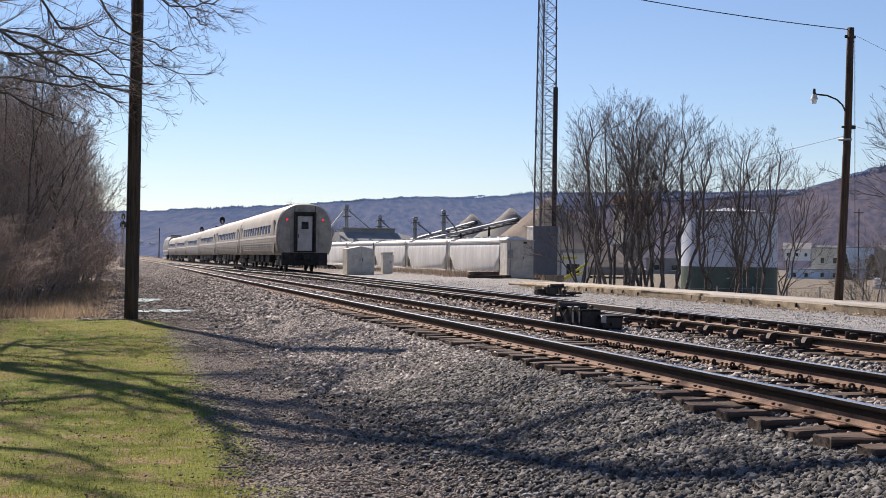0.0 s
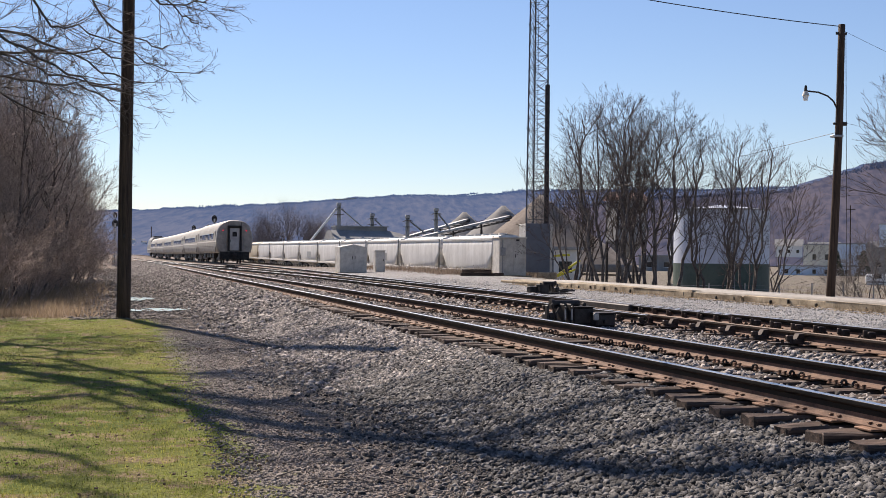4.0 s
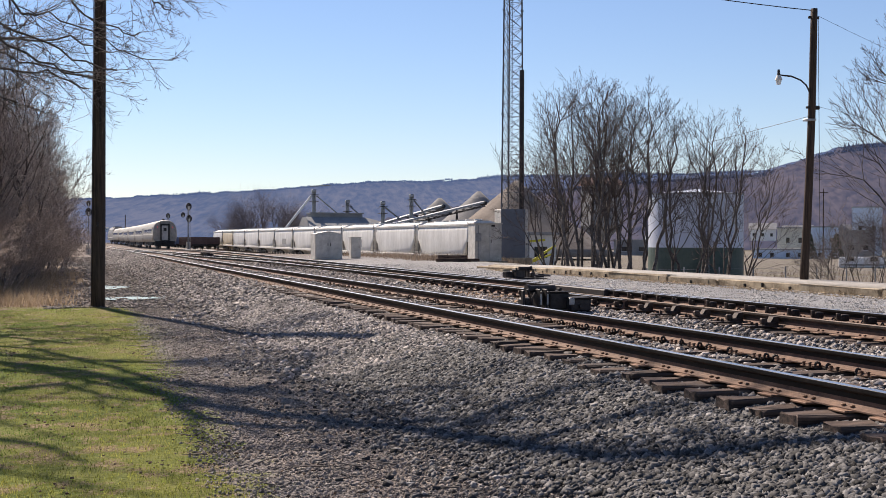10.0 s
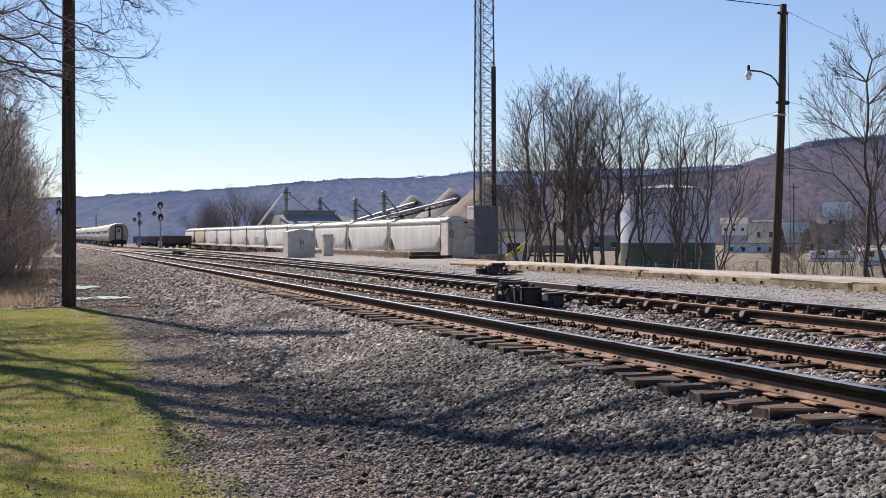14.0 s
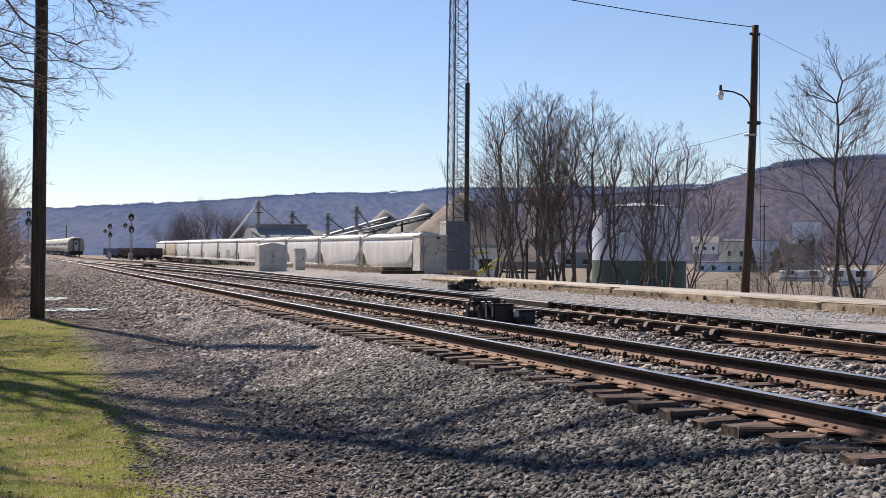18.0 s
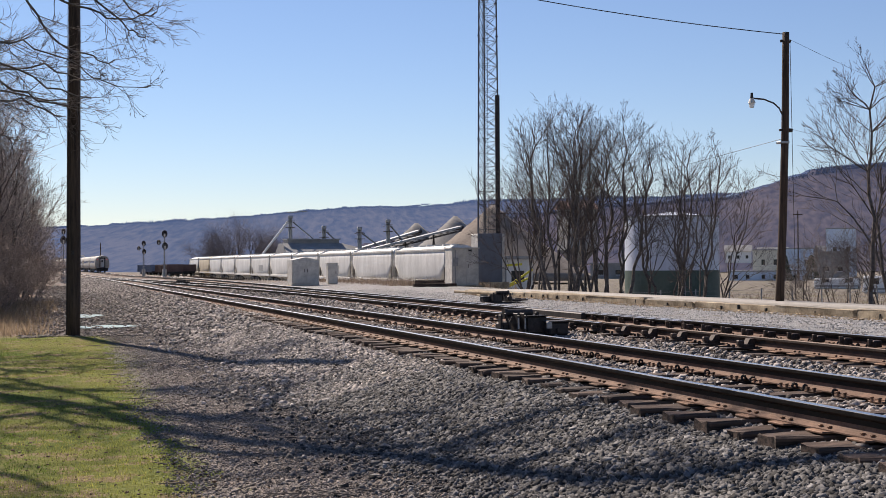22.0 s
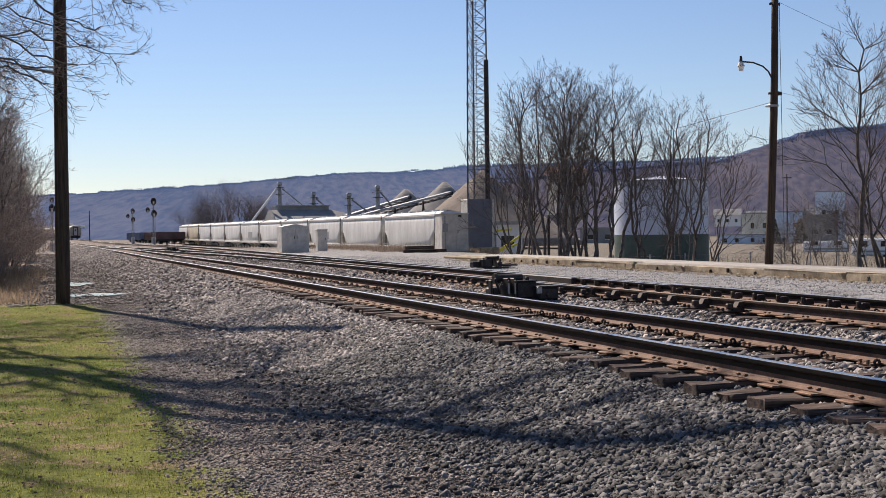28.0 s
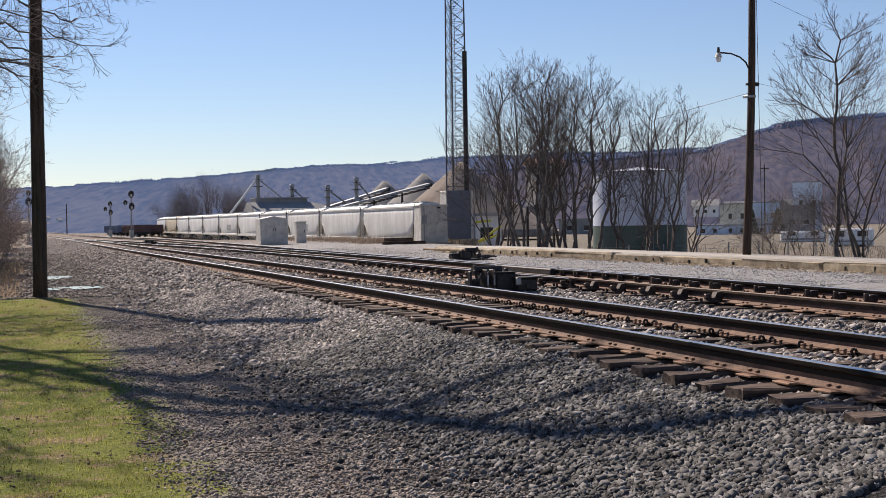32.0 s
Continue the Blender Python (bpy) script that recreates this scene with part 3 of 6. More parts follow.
def switch_machine(loc, rz, size=1.0):
    """Electric point motor: stepped casing with lids, lugs, rods and a base of two ties."""
    e = thing("switch_machine", "black cast-iron switch motor with bolted lids beside the rails", "switch machine", "switch machines", "", loc, rz)
    part("gear_case", box(-0.06, 0.34, -0.18, 0.20, 0.03, 0.33, 0.02), IRON, e)
    part("gear_lid", box(-0.08, 0.36, -0.20, 0.22, 0.332, 0.352, 0.008), IRON, e)
    part("motor_case", box(0.27, 0.66, -0.42, -0.06, 0.0, 0.23, 0.03), IRON, e)
    part("motor_lid", box(0.25, 0.68, -0.44, -0.04, 0.232, 0.252, 0.008), IRON, e)
    part("lid_hasp", box(0.20, 0.30, -0.47, -0.43, 0.12, 0.24, 0.01), GALV, e, "pale hasp")
    part("motor_barrel", cyl((-0.40, 0.04, 0.40), (0.14, 0.04, 0.40), 0.062, n=14), IRON, e)
    part("barrel_flange", cyl((-0.42, 0.04, 0.40), (-0.36, 0.04, 0.40), 0.085, n=14), IRON, e)
    part("barrel_seat", box(-0.34, 0.10, -0.05, 0.12, 0.30, 0.345, 0.01), IRON, e)
    for x in (-0.26, -0.13):
        part("side_plate", box(x - 0.018, x + 0.018, -0.24, 0.14, 0.05, 0.40, 0.01), IRON, e)
        # pale steel strip drawn in place of a highlight on the plate
        part("highlight_strip", box(x - 0.016, x + 0.016, -0.262, -0.242, 0.12, 0.36, 0.005), GALV, e, "pale strip in place of a highlight")
        part("bolt_head", cyl((x, -0.29, 0.34), (x, -0.264, 0.34), 0.028, n=6), IRON, e)
    part("hand_lever", cyl((-0.40, -0.22, 0.10), (-0.52, -0.24, 0.40), 0.02, n=8), IRON, e)
    part("selector_lever", cyl((-0.48, -0.20, 0.12), (-0.36, -0.22, 0.34), 0.02, n=8), IRON, e)
    part("lever_quadrant", box(-0.56, -0.38, -0.20, 0.10, 0.05, 0.24, 0.03), IRON, e)
    part("crank_arm", box(-0.60, -0.56, -0.24, -0.12, 0.05, 0.38, 0.012), IRON, e)
    part("base_plate", box(-0.78, 0.66, -0.26, 0.26, 0.0, 0.03, 0.006), IRON, e)
    part("circuit_box", box(-1.02, -0.74, -0.30, -0.04, 0.03, 0.16, 0.012), IRON, e)
    part("junction_box", box(-0.70, -0.42, -0.40, -0.27, 0.0, 0.12, 0.012), IRON, e)
    part("cable_gland", cyl((0.44, -0.47, 0.10), (0.44, -0.42, 0.10), 0.04, n=10), IRON, e)
    part("throw_rod", cyl((-1.25, 0.05, 0.09), (-0.46, 0.05, 0.09), 0.03), IRON, e)
    part("lock_rod", cyl((-1.25, -0.12, 0.12), (-0.46, -0.12, 0.12), 0.022), IRON, e)
    part("lifting_lug", box(0.20, 0.26, -0.03, 0.05, 0.35, 0.41, 0.01), IRON, e)
    part("base_tie", box(-1.0, 1.0, -0.34, -0.12, -0.14, 0.0, 0.012), TIE, e)
    part("base_tie", box(-1.0, 1.0, 0.12, 0.34, -0.14, 0.0, 0.012), TIE, e)
    e.scale = (size, size, size)
    return e


switch_machine((7.67, 19.5, 0.43), 4, 0.93)
switch_machine((13.5, 36.6, 0.43), 184, 0.78)
m3 = switch_machine((8.2, 79, 0.36), 3)
m3["label"] = "small dark switch motor between the two lines"
rod = thing("signal_pipe_run", "long pale rusty pipe lying on blocks beside the track", "pipe", loc=(15.6, 44.1, 0.57))
part("pipe", cyl((-0.22, 2.6, 0.0), (0.22, -2.6, 0.0), 0.05), CONC, rod)
part("block", box(-0.15, 0.15, -0.2, 0.2, -0.16, -0.052, 0.01), CONC, rod)


# ---- old platform edge of concrete blocks ----
platform = thing("platform", "low old platform with a worn concrete edge and gravel top", "platform", kind="structure")
raw("surface", [(16.47, -10, 0.622), (19.0, -10, 0.60), (19.0, 48, 0.60), (16.47, 48, 0.622), (16.7, -10, 0.3), (19.0, -10, 0.3), (19.0, 48, 0.3), (16.7, 48, 0.3)],
    [(0, 1, 2, 3), (0, 4, 5, 1), (1, 5, 6, 2), (2, 6, 7, 3), (3, 7, 4, 0)], CONC_SLAB, platform)
rng = random.Random(5)
y = -8.0
while y < 47:
    ln = rng.uniform(1.9, 4.2)
    bm = box(-0.2, 0.2, 0.012, ln - 0.012, -0.25, 0.17, 0.03)
    for v in bm.verts:
        v.co += Vector((rng.gauss(0, 0.02), rng.gauss(0, 0.012), rng.gauss(0, 0.02)))
    part("edge_block", bm, CONC, platform).matrix_basis = pose(16.55 + rng.gauss(0, 0.02), y, 0.44 + rng.gauss(0, 0.012), 0, rng.gauss(0, 1.0), rng.gauss(0, 0.4))
    for k in range(int(ln / 1.05)):
        bm = box(-0.03, 0.03, -0.028, 0.028, 0.0, 0.11, 0.01)
        part("drain_slot", bm, BLACKRUB, platform).matrix_basis = pose(16.36, y + 0.45 + 1.05 * k + rng.uniform(-0.12, 0.12), 0.45 + rng.uniform(-0.04, 0.03))
    y += ln


# ---- poles ----
def wobbly_pole(name, label, loc, h, r0, r1, lean_x, lean_y, bend_amount, category="utility pole"):
    e = thing(name, label, category, "poles", "", loc)
    rings = []
    for k in range(15):
        f = k / 14
        cx, cyy = lean_x * h * f + bend_amount * math.sin(f * math.pi), lean_y * h * f
        r = r0 + (r1 - r0) * f
        rings.append([(cx + r * math.cos(a) * (1 + 0.03 * math.sin(3 * a + k)), cyy + r * math.sin(a), h * f) for a in np.linspace(0, 2 * math.pi, 15)[:-1]])
    rings[0] = [(p[0], p[1], -0.3) for p in rings[0]]
    part("shaft", loft(bmesh.new(), rings), POLEBROWN if category == "street lamp" else POLEWOOD, e, smooth=True)
    return e


pole = wobbly_pole("utility_pole", "dark creosoted wooden utility pole at the lawn's edge", (0.59, 30.3, 0), 12.2, 0.165, 0.115, 0.004, 0.0, 0.02)
part("ground_wire", cyl((-0.15, -0.09, 0.1), (-0.07, -0.07, 10.8), 0.008, n=5), IRON, pole)
part("tag", box(-0.03, 0.03, -0.172, -0.15, 1.9, 2.0, 0.004), IRON, pole)

LX, LY = 18.5, 28.7
lamp = wobbly_pole("lamp_pole", "leaning brown wooden pole carrying a street lamp and wires", (LX, LY, 0.58), 7.17, 0.115, 0.09, 0.038, 0.0, 0.05, "street lamp")
arm = [(0.15, 0, 4.96), (0.05, 0, 5.14), (-0.12, 0, 5.27), (-0.4, 0, 5.36), (-0.78, 0, 5.38)]
bm = bmesh.new()
for a, b in zip(arm, arm[1:]):
    cy(bm, a, b, 0.022, n=8)
part("arm", bm, IRON, lamp)
part("collar", cyl((-0.78, 0, 5.34), (-0.78, 0, 5.52), 0.05, 0.03), IRON, lamp)
bm = cyl((-0.78, 0, 5.25), (-0.78, 0, 5.37), 0.10, 0.05, 14)
part("shade", bm, CABPAINT, lamp, "dull metal radial shade")
bm = cyl((-0.78, 0, 5.13), (-0.78, 0, 5.26), 0.055, 0.08, 12)
part("globe", bm, WHITE, lamp, "clear ribbed globe")
part("insulator", cyl((0.28, -0.02, 4.56), (0.42, -0.02, 4.56), 0.06, 0.05, 10), IRON, lamp)
part("bracket", box(0.05, 0.28, -0.03, 0.03, 4.53, 4.59, 0.006), IRON, lamp)
part("crown_bolt", box(0.10, 0.42, -0.02, 0.02, 6.9, 6.97, 0.006), IRON, lamp)
part("guy_clamp", box(0.02, 0.28, -0.125, 0.125, 4.2, 4.26, 0.01), GALV, lamp)
part("down_wire", cyl((0.40, 0, 6.9), (0.50, 0, 0.0), 0.008, n=5), IRON, lamp)


def wire(a, b, sag, r, name, label, mt=IRON):
    pts = [Vector(a).lerp(Vector(b), f) - Vector((0, 0, sag * 4 * f * (1 - f))) for f in np.linspace(0, 1, 25)]
    d = (pts[-1] - pts[0]).normalized()
    u = d.cross(Vector((0, 0, 1))).normalized()
    w = u.cross(d)
    bm = loft(bmesh.new(), [[p + r * (math.cos(k * math.pi / 2) * u + math.sin(k * math.pi / 2) * w) for k in range(4)] for p in pts])
    return tagged(finish(name, bm, mt), label, "cable", "overhead wires")


wire((LX + 0.25, LY, 7.7), (0.62, 30.25, 10.5), 0.45, 0.012, "overhead_wire", "thick black cable sagging from the lamp pole")
wire((LX + 0.3, LY, 7.6), (60, 52, 7.4), 1.2, 0.005, "overhead_wire", "thin wire running off from the lamp pole")
wire((LX + 0.25, LY, 5.2), (70, 62, 6.4), 0.6, 0.004, "overhead_wire", "thin service wire to the houses")
wire((LX + 0.1, LY, 4.9), (38, 140, 5.5), 0.4, 0.007, "overhead_wire", "dark cable running towards the tank")
wire((26.4, 72, 4.8), (40.0, 76, 6.6), 0.5, 0.02, "overhead_wire", "pale cable through the shrub")


# ---- lattice mast, its screen and the cabinets ----
def lattice_mast():
    e = thing("radio_mast", "tall grey three-legged lattice mast with a ladder and cable tray", "mast", loc=(26.07, 72.6, 0.5))
    H, w0, w1 = 32.0, 0.74, 0.42
    def leg(k, z):
        w = w0 + (w1 - w0) * z / H
        return Vector(((-w, -0.25, z), (w, -0.25, z), (0.15 * w, w * 1.1, z))[k])
    for k in range(3):
        part("leg", cyl(leg(k, 0), leg(k, H), 0.055, 0.045, 8), MASTGREY, e)
    step, segs = 0.78, []
    z = 0.2
    while z < H - step:
        for a, b in ((0, 1), (1, 2), (2, 0)):
            segs += [[*leg(a, z), 0.019, *leg(b, z + step), 0.019], [*leg(b, z), 0.019, *leg(a, z + step), 0.019], [*leg(a, z), 0.014, *leg(b, z), 0.014]]
        z += step
    v, f = tubes(segs, 4)
    raw("bracing", v, f, MASTGREY, e)
    for z in (8.9, 15.3, 21.7, 28.1):
        for k in range(3):
            part("flange", cyl(leg(k, z) - Vector((0, 0, 0.04)), leg(k, z) + Vector((0, 0, 0.04)), 0.1, n=8), MASTGREY, e)
    part("cable_tray", box(0.42, 0.70, -0.40, -0.30, 0.2, 11.65, 0.01), IRON, e, "dark cable tray up one leg")
    bm = bmesh.new()
    for s in (-0.16, 0.16):
        cy(bm, (s - 0.05, 0.15, 0), (s - 0.05, 0.15, H - 1), 0.015, n=5)
    for z in np.arange(0.4, H - 1, 0.78):
        cy(bm, (-0.21, 0.13, z), (0.16, 0.13, z), 0.022, n=5)
    part("ladder", bm, MASTGREY, e)
    return e


lattice_mast()
shelter = thing("equipment_screen", "flat dark grey sheet-metal shelter at the mast's foot", "equipment shelter", loc=(25.63, 71.0, 0.48))
part("front_panel", box(-0.78, 0.78, -0.04, 0.0, 0.08, 3.05, 0.008), PANELGREY, shelter)
part("body", box(-0.76, 0.95, 0.003, 1.25, 0.0, 3.03, 0.02), CABPAINT, shelter)
part("plinth", box(-1.0, 1.15, -0.3, 1.35, -0.3, 0.1, 0.02), CONC, shelter)
part("conduit", cyl((1.12, 0.3, 0.1), (1.12, 0.3, 1.6), 0.06), GALV, shelter)

cab = thing("signal_cabinet", "tall pale grey metal signal hut with a door and meter box", "signal cabinet", "trackside cabinets", loc=(22.4, 66.2, 0.46), rz=-4)
part("body", box(-0.75, 0.80, 0.0, 1.6, 0.0, 2.08, 0.02), CABPAINT, cab)
part("roof", box(-0.80, 0.85, -0.06, 1.66, 2.08, 2.15, 0.015), CABPAINT, cab)
dr = part("door", box(0.08, 0.70, -0.03, 0.0, 0.1, 1.9, 0.012), CABPAINT, cab)
part("handle", box(0.16, 0.20, -0.06, -0.032, 1.0, 1.2, 0.008), IRON, dr)
part("meter_box", box(-0.72, -0.42, -0.14, 0.0, 1.1, 1.55, 0.012), GALV, cab)
part("conduit", cyl((-0.57, -0.06, 0.0), (-0.57, -0.06, 1.1), 0.03), GALV, cab)
part("conduit", cyl((-0.57, -0.06, 1.55), (-0.57, -0.06, 2.0), 0.03), GALV, cab)
part("vent", box(0.2, 0.4, -0.03, 0.0, 1.93, 2.03, 0.006), IRON, cab)
part("plinth", box(-1.0, 1.1, -0.15, 1.75, -0.3, 0.0, 0.02), CONC, cab)

hut = thing("relay_case", "low silver relay case with a shallow pitched roof", "signal cabinet", "trackside cabinets", loc=(15.1, 75.0, 0.44))
bm = bmesh.new()
loft(bm, [[(-0.84, y, 0), (0.84, y, 0), (0.84, y, 1.55), (0.0, y, 1.72), (-0.84, y, 1.55)] for y in (0.0, 1.5)])
part("body", bm, CABPAINT, hut)
for x in (-0.80, 0.02):
    d = part("door", box(x, x + 0.77, -0.03, 0.0, 0.12, 1.46, 0.01), CABPAINT, hut)
    part("handle", box(x + (0.72 if x < 0 else 0.06), x + (0.76 if x < 0 else 0.10), -0.06, -0.032, 0.8, 1.0, 0.006), IRON, d)
part("plinth", box(-1.0, 1.0, -0.1, 1.6, -0.2, 0.0, 0.02), CONC, hut)
small = thing("relay_case", "slim grey single-door relay case", "signal cabinet", "trackside cabinets", loc=(17.4, 77.7, 0.42))
part("body", box(-0.32, 0.32, 0, 0.6, 0, 1.34, 0.02), CABPAINT, small)
part("lid", box(-0.36, 0.36, -0.04, 0.64, 1.34, 1.40, 0.012), CABPAINT, small)
d = part("door", box(-0.27, 0.27, -0.025, 0.0, 0.1, 1.27, 0.008), CABPAINT, small)
part("handle", box(0.18, 0.22, -0.05, -0.027, 0.7, 0.85, 0.006), IRON, d)
part("plinth", box(-0.4, 0.4, -0.1, 0.7, -0.2, 0.0, 0.02), CONC, small)

stack = thing("tie_stack", "short stack of old dark ties beside the gravel", "railway ties", loc=(19.7, 64.5, 0.44), rz=-12)
for i, (x, z, a) in enumerate(((0, 0, 3), (0.1, 0.19, -2), (0.32, 0, 1), (0.9, 0, 22))):
    part("old_tie", box(-0.8, 0.8, -0.11, 0.11, 0, 0.18, 0.015), TIE, stack).matrix_basis = pose(x * 1.0, x * 0.8, z, 0, 0, a)
gate = thing("yellow_barrier", "fallen yellow barrier of striped boards by the mast", "barrier", loc=(27.6, 73.0, 0.1))
part("board", box(-0.6, 1.0, -0.03, 0.03, 1.42, 1.56, 0.01, pose(0, 0, 0, 0, -4, 0)), YELLOW, gate)
part("board", box(-0.2, 2.0, -0.03, 0.03, 0.12, 0.26, 0.01, pose(0, 0, 0, 0, -32, 0)), YELLOW, gate)
part("board", box(-0.2, 1.7, 0.05, 0.10, 0.10, 0.22, 0.01, pose(0, 0, 0, 0, -20, 0)), YELLOW, gate)
part("post", cyl((-0.2, 0.04, -0.2), (-0.2, 0.04, 1.6), 0.04), IRON, gate)


# ---- passenger train ----
SHELL = [(1.28, 0.92), (1.48, 1.15), (1.585, 1.6), (1.60, 2.1), (1.56, 2.6), (1.44, 3.1), (1.20, 3.5), (0.80, 3.77), (0.35, 3.86)]
SHELL = SHELL + [(-x, z) for x, z in SHELL[::-1]]


def rounded(line, n=3):
    """The open outline with n points for each one, on a smooth curve through them."""
    k = [Vector(p) for p in line]
    k = [2 * k[0] - k[1]] + k + [2 * k[-1] - k[-2]]
    out = []
    for p0, p1, p2, p3 in zip(k, k[1:], k[2:], k[3:]):
        for u in (i / n for i in range(n)):
            out.append(tuple(0.5 * (2 * p1 + (p2 - p0) * u + (2 * p0 - 5 * p1 + 4 * p2 - p3) * u * u + (3 * p1 - p0 - 3 * p2 + p3) * u ** 3)))
    return out + [tuple(line[-1])]


SHELL = rounded(SHELL)


def wheelset(parent, y):
    for sgn in (-1, 1):
        w = part("wheel", cyl((sgn * 0.68, y, 0.46), (sgn * 0.82, y, 0.46), 0.46, n=18), IRON, parent)
        part("axle_box", box(sgn * 0.98 - 0.1, sgn * 0.98 + 0.1, y - 0.16, y + 0.16, 0.30, 0.62, 0.03), GALV, w)


def bogie(e, y):
    b = part("bogie", box(-0.92, 0.92, y - 1.5, y + 1.5, 0.55, 0.80, 0.05), BLACKRUB, e)
    wheelset(b, y - 1.28)
    wheelset(b, y + 1.28)
    for sgn in (-1, 1):
        part("spring", cyl((sgn * 1.0, y, 0.45), (sgn * 1.0, y, 0.85), 0.13), GALV, b)


def coach(tail):
    e = thing("passenger_coach", "stainless passenger coach with red markers and pale end door" if tail else "stainless fluted passenger coach with a rounded body", "train car", "coaches of the passenger train")
    L = 12.75
    rings = [[(x * k, y, 0.92 + (z - 0.92) * (0.5 + 0.5 * k)) for x, z in SHELL] for y, k in ((-L, 0.965), (-L + 0.12, 1.0), (L - 0.12, 1.0), (L, 0.965))]
    part("body", loft(bmesh.new(), rings), STEEL_CAR, e, smooth=False)
    for sgn in (-1, 1):
        for i in range(5):
            z = 1.22 + i * 0.13
            x = np.interp(z, [1.15, 1.6, 2.1], [1.48, 1.585, 1.60])
            part("flute", box(sgn * x - 0.014, sgn * x + 0.014, -L + 0.3, L - 0.3, z - 0.02, z + 0.02), STEEL_CAR, e)
        part("stripe", box(sgn * 1.60 - 0.012, sgn * 1.60 + 0.012, -L + 0.2, L - 0.2, 1.93, 2.05), STRIPE, e)
        for i in range(11):
            y = -8.6 + i * 1.72
            w = part("window", box(sgn * 1.573 - 0.03, sgn * 1.573 + 0.03, y - 0.5, y + 0.5, 2.18, 2.72, 0.02), GLASS, e)
            w.matrix_basis = pose(0, 0, 0)
        for y in (-11.2, 11.2):
            part("side_door", box(sgn * 1.575 - 0.03, sgn * 1.575 + 0.03, y - 0.42, y + 0.42, 1.0, 2.95, 0.02), STEEL_END, e)
    for y in np.linspace(-10.5, 10.5, 8):
        part("roof_rib", box(-0.6, 0.6, y - 0.04, y + 0.04, 3.80, 3.885, 0.01), STEEL_CAR, e)
    bogie(e, -9.1)
    bogie(e, 9.1)
    part("centre_sill", box(-0.9, 0.9, -L + 0.2, L - 0.2, 0.66, 0.915, 0.03), BLACKRUB, e)
    for y, w in ((-4.6, 2.4), (-1.2, 1.8), (2.0, 2.2), (5.2, 1.9)):
        part("underfloor_box", box(-1.25, 1.25, y - w / 2, y + w / 2, 0.45, 0.91, 0.04), BLACKRUB, e)
    if tail:
        rim = part("end_rim", loft(bmesh.new(), [[(x * k, y, 0.92 + (z - 0.92) * (0.5 + 0.5 * k)) for x, z in SHELL] for y, k in ((-L - 0.05, 0.955), (-L + 0.08, 0.992))]), STEEL_END, e)
        part("end_wall", loft(bmesh.new(), [[(x * k, y, 0.95 + (z - 0.92) * (0.5 + 0.5 * k)) for x, z in SHELL] for y, k in ((-L - 0.07, 0.90), (-L - 0.03, 0.93))]), STEEL_END, e)
        for x in (-0.62, 0.50):
            part("vestibule_post", box(x, x + 0.12, -L - 0.32, -L - 0.06, 1.1, 3.35, 0.03), BLACKRUB, e)
        part("vestibule_top", box(-0.62, 0.62, -L - 0.32, -L - 0.06, 3.25, 3.40, 0.04), BLACKRUB, e)
        part("door_recess", box(-0.52, 0.52, -L - 0.10, -L - 0.072, 1.1, 3.3, 0.01), BLACKRUB, e)
        d = part("end_door", box(-0.43, 0.43, -L - 0.15, -L - 0.102, 1.18, 3.16, 0.02), DOORWHITE, e, "pale scuffed end door")
        part("door_window", box(-0.20, 0.20, -L - 0.165, -L - 0.152, 2.42, 2.84, 0.01), BLACKRUB, d, "dark door window")
        part("handle", box(-0.38, -0.34, -L - 0.2, -L - 0.152, 1.9, 2.15, 0.01), IRON, d)
        for x in (-1.02, 1.02):
            lm = part("marker_lamp", cyl((x, -L - 0.12, 2.95), (x, -L - 0.05, 2.95), 0.10, n=14), STEEL_END, e)
            part("lens", cyl((x, -L - 0.14, 2.95), (x, -L - 0.122, 2.95), 0.065, n=14), REDLAMP, lm, "lit red lens")
            part("grab_iron", cyl((x * 0.78, -L - 0.14, 1.2), (x * 0.78, -L - 0.14, 2.4), 0.02, n=6), GALV, e)
        for x in (-0.60, 0.56):
            part("end_seam", box(x, x + 0.04, -L - 0.085, -L - 0.06, 3.35, 3.74), BLACKRUB, e)
        part("end_sill", box(-1.3, 1.3, -L - 0.15, -L + 0.1, 0.36, 1.08, 0.04), BLACKRUB, e)
        part("coupler", box(-0.16, 0.16, -L - 0.75, -L - 0.1, 0.70, 0.98, 0.05), IRON, e)
        for x in (-0.6, 0.55, 0.75):
            part("hose", cyl((x, -L - 0.25, 0.85), (x + 0.05, -L - 0.42, 0.32), 0.03, n=6), BLACKRUB, e)
    else:
        part("gangway", box(-0.6, 0.6, -L - 0.42, -L, 0.95, 3.4, 0.06), BLACKRUB, e)
    return e


def engine():
    e = thing("locomotive", "silver passenger locomotive with a dark roof", "locomotive", "coaches of the passenger train")
    bm = bmesh.new()
    sec = [(1.5, 0.9), (1.55, 2.6), (1.35, 3.6), (0.8, 4.25), (-0.8, 4.25), (-1.35, 3.6), (-1.55, 2.6), (-1.5, 0.9)]
    loft(bm, [[(x, y, 0.9 + (z - 0.9) * k) for x, z in sec] for y, k in ((-10, 1), (7.6, 1), (9.6, 0.62))])
    part("body", bm, STEEL_END, e)
    part("stripe", box(-1.57, 1.57, -9.9, 7.5, 1.5, 1.75), STRIPE, e)
    part("fan_hood", box(-0.9, 0.9, -8, -2, 4.2, 4.42, 0.05), BLACKRUB, e)
    part("exhaust", box(-0.5, 0.5, 0, 1.4, 4.2, 4.5, 0.05), BLACKRUB, e)
    part("fuel_tank", box(-1.3, 1.3, -3, 3, 0.3, 0.88, 0.08), BLACKRUB, e)
    bogie(e, -6.6)
    bogie(e, 6.2)
    return e


tail_coach = coach(True)
plain = coach(False)
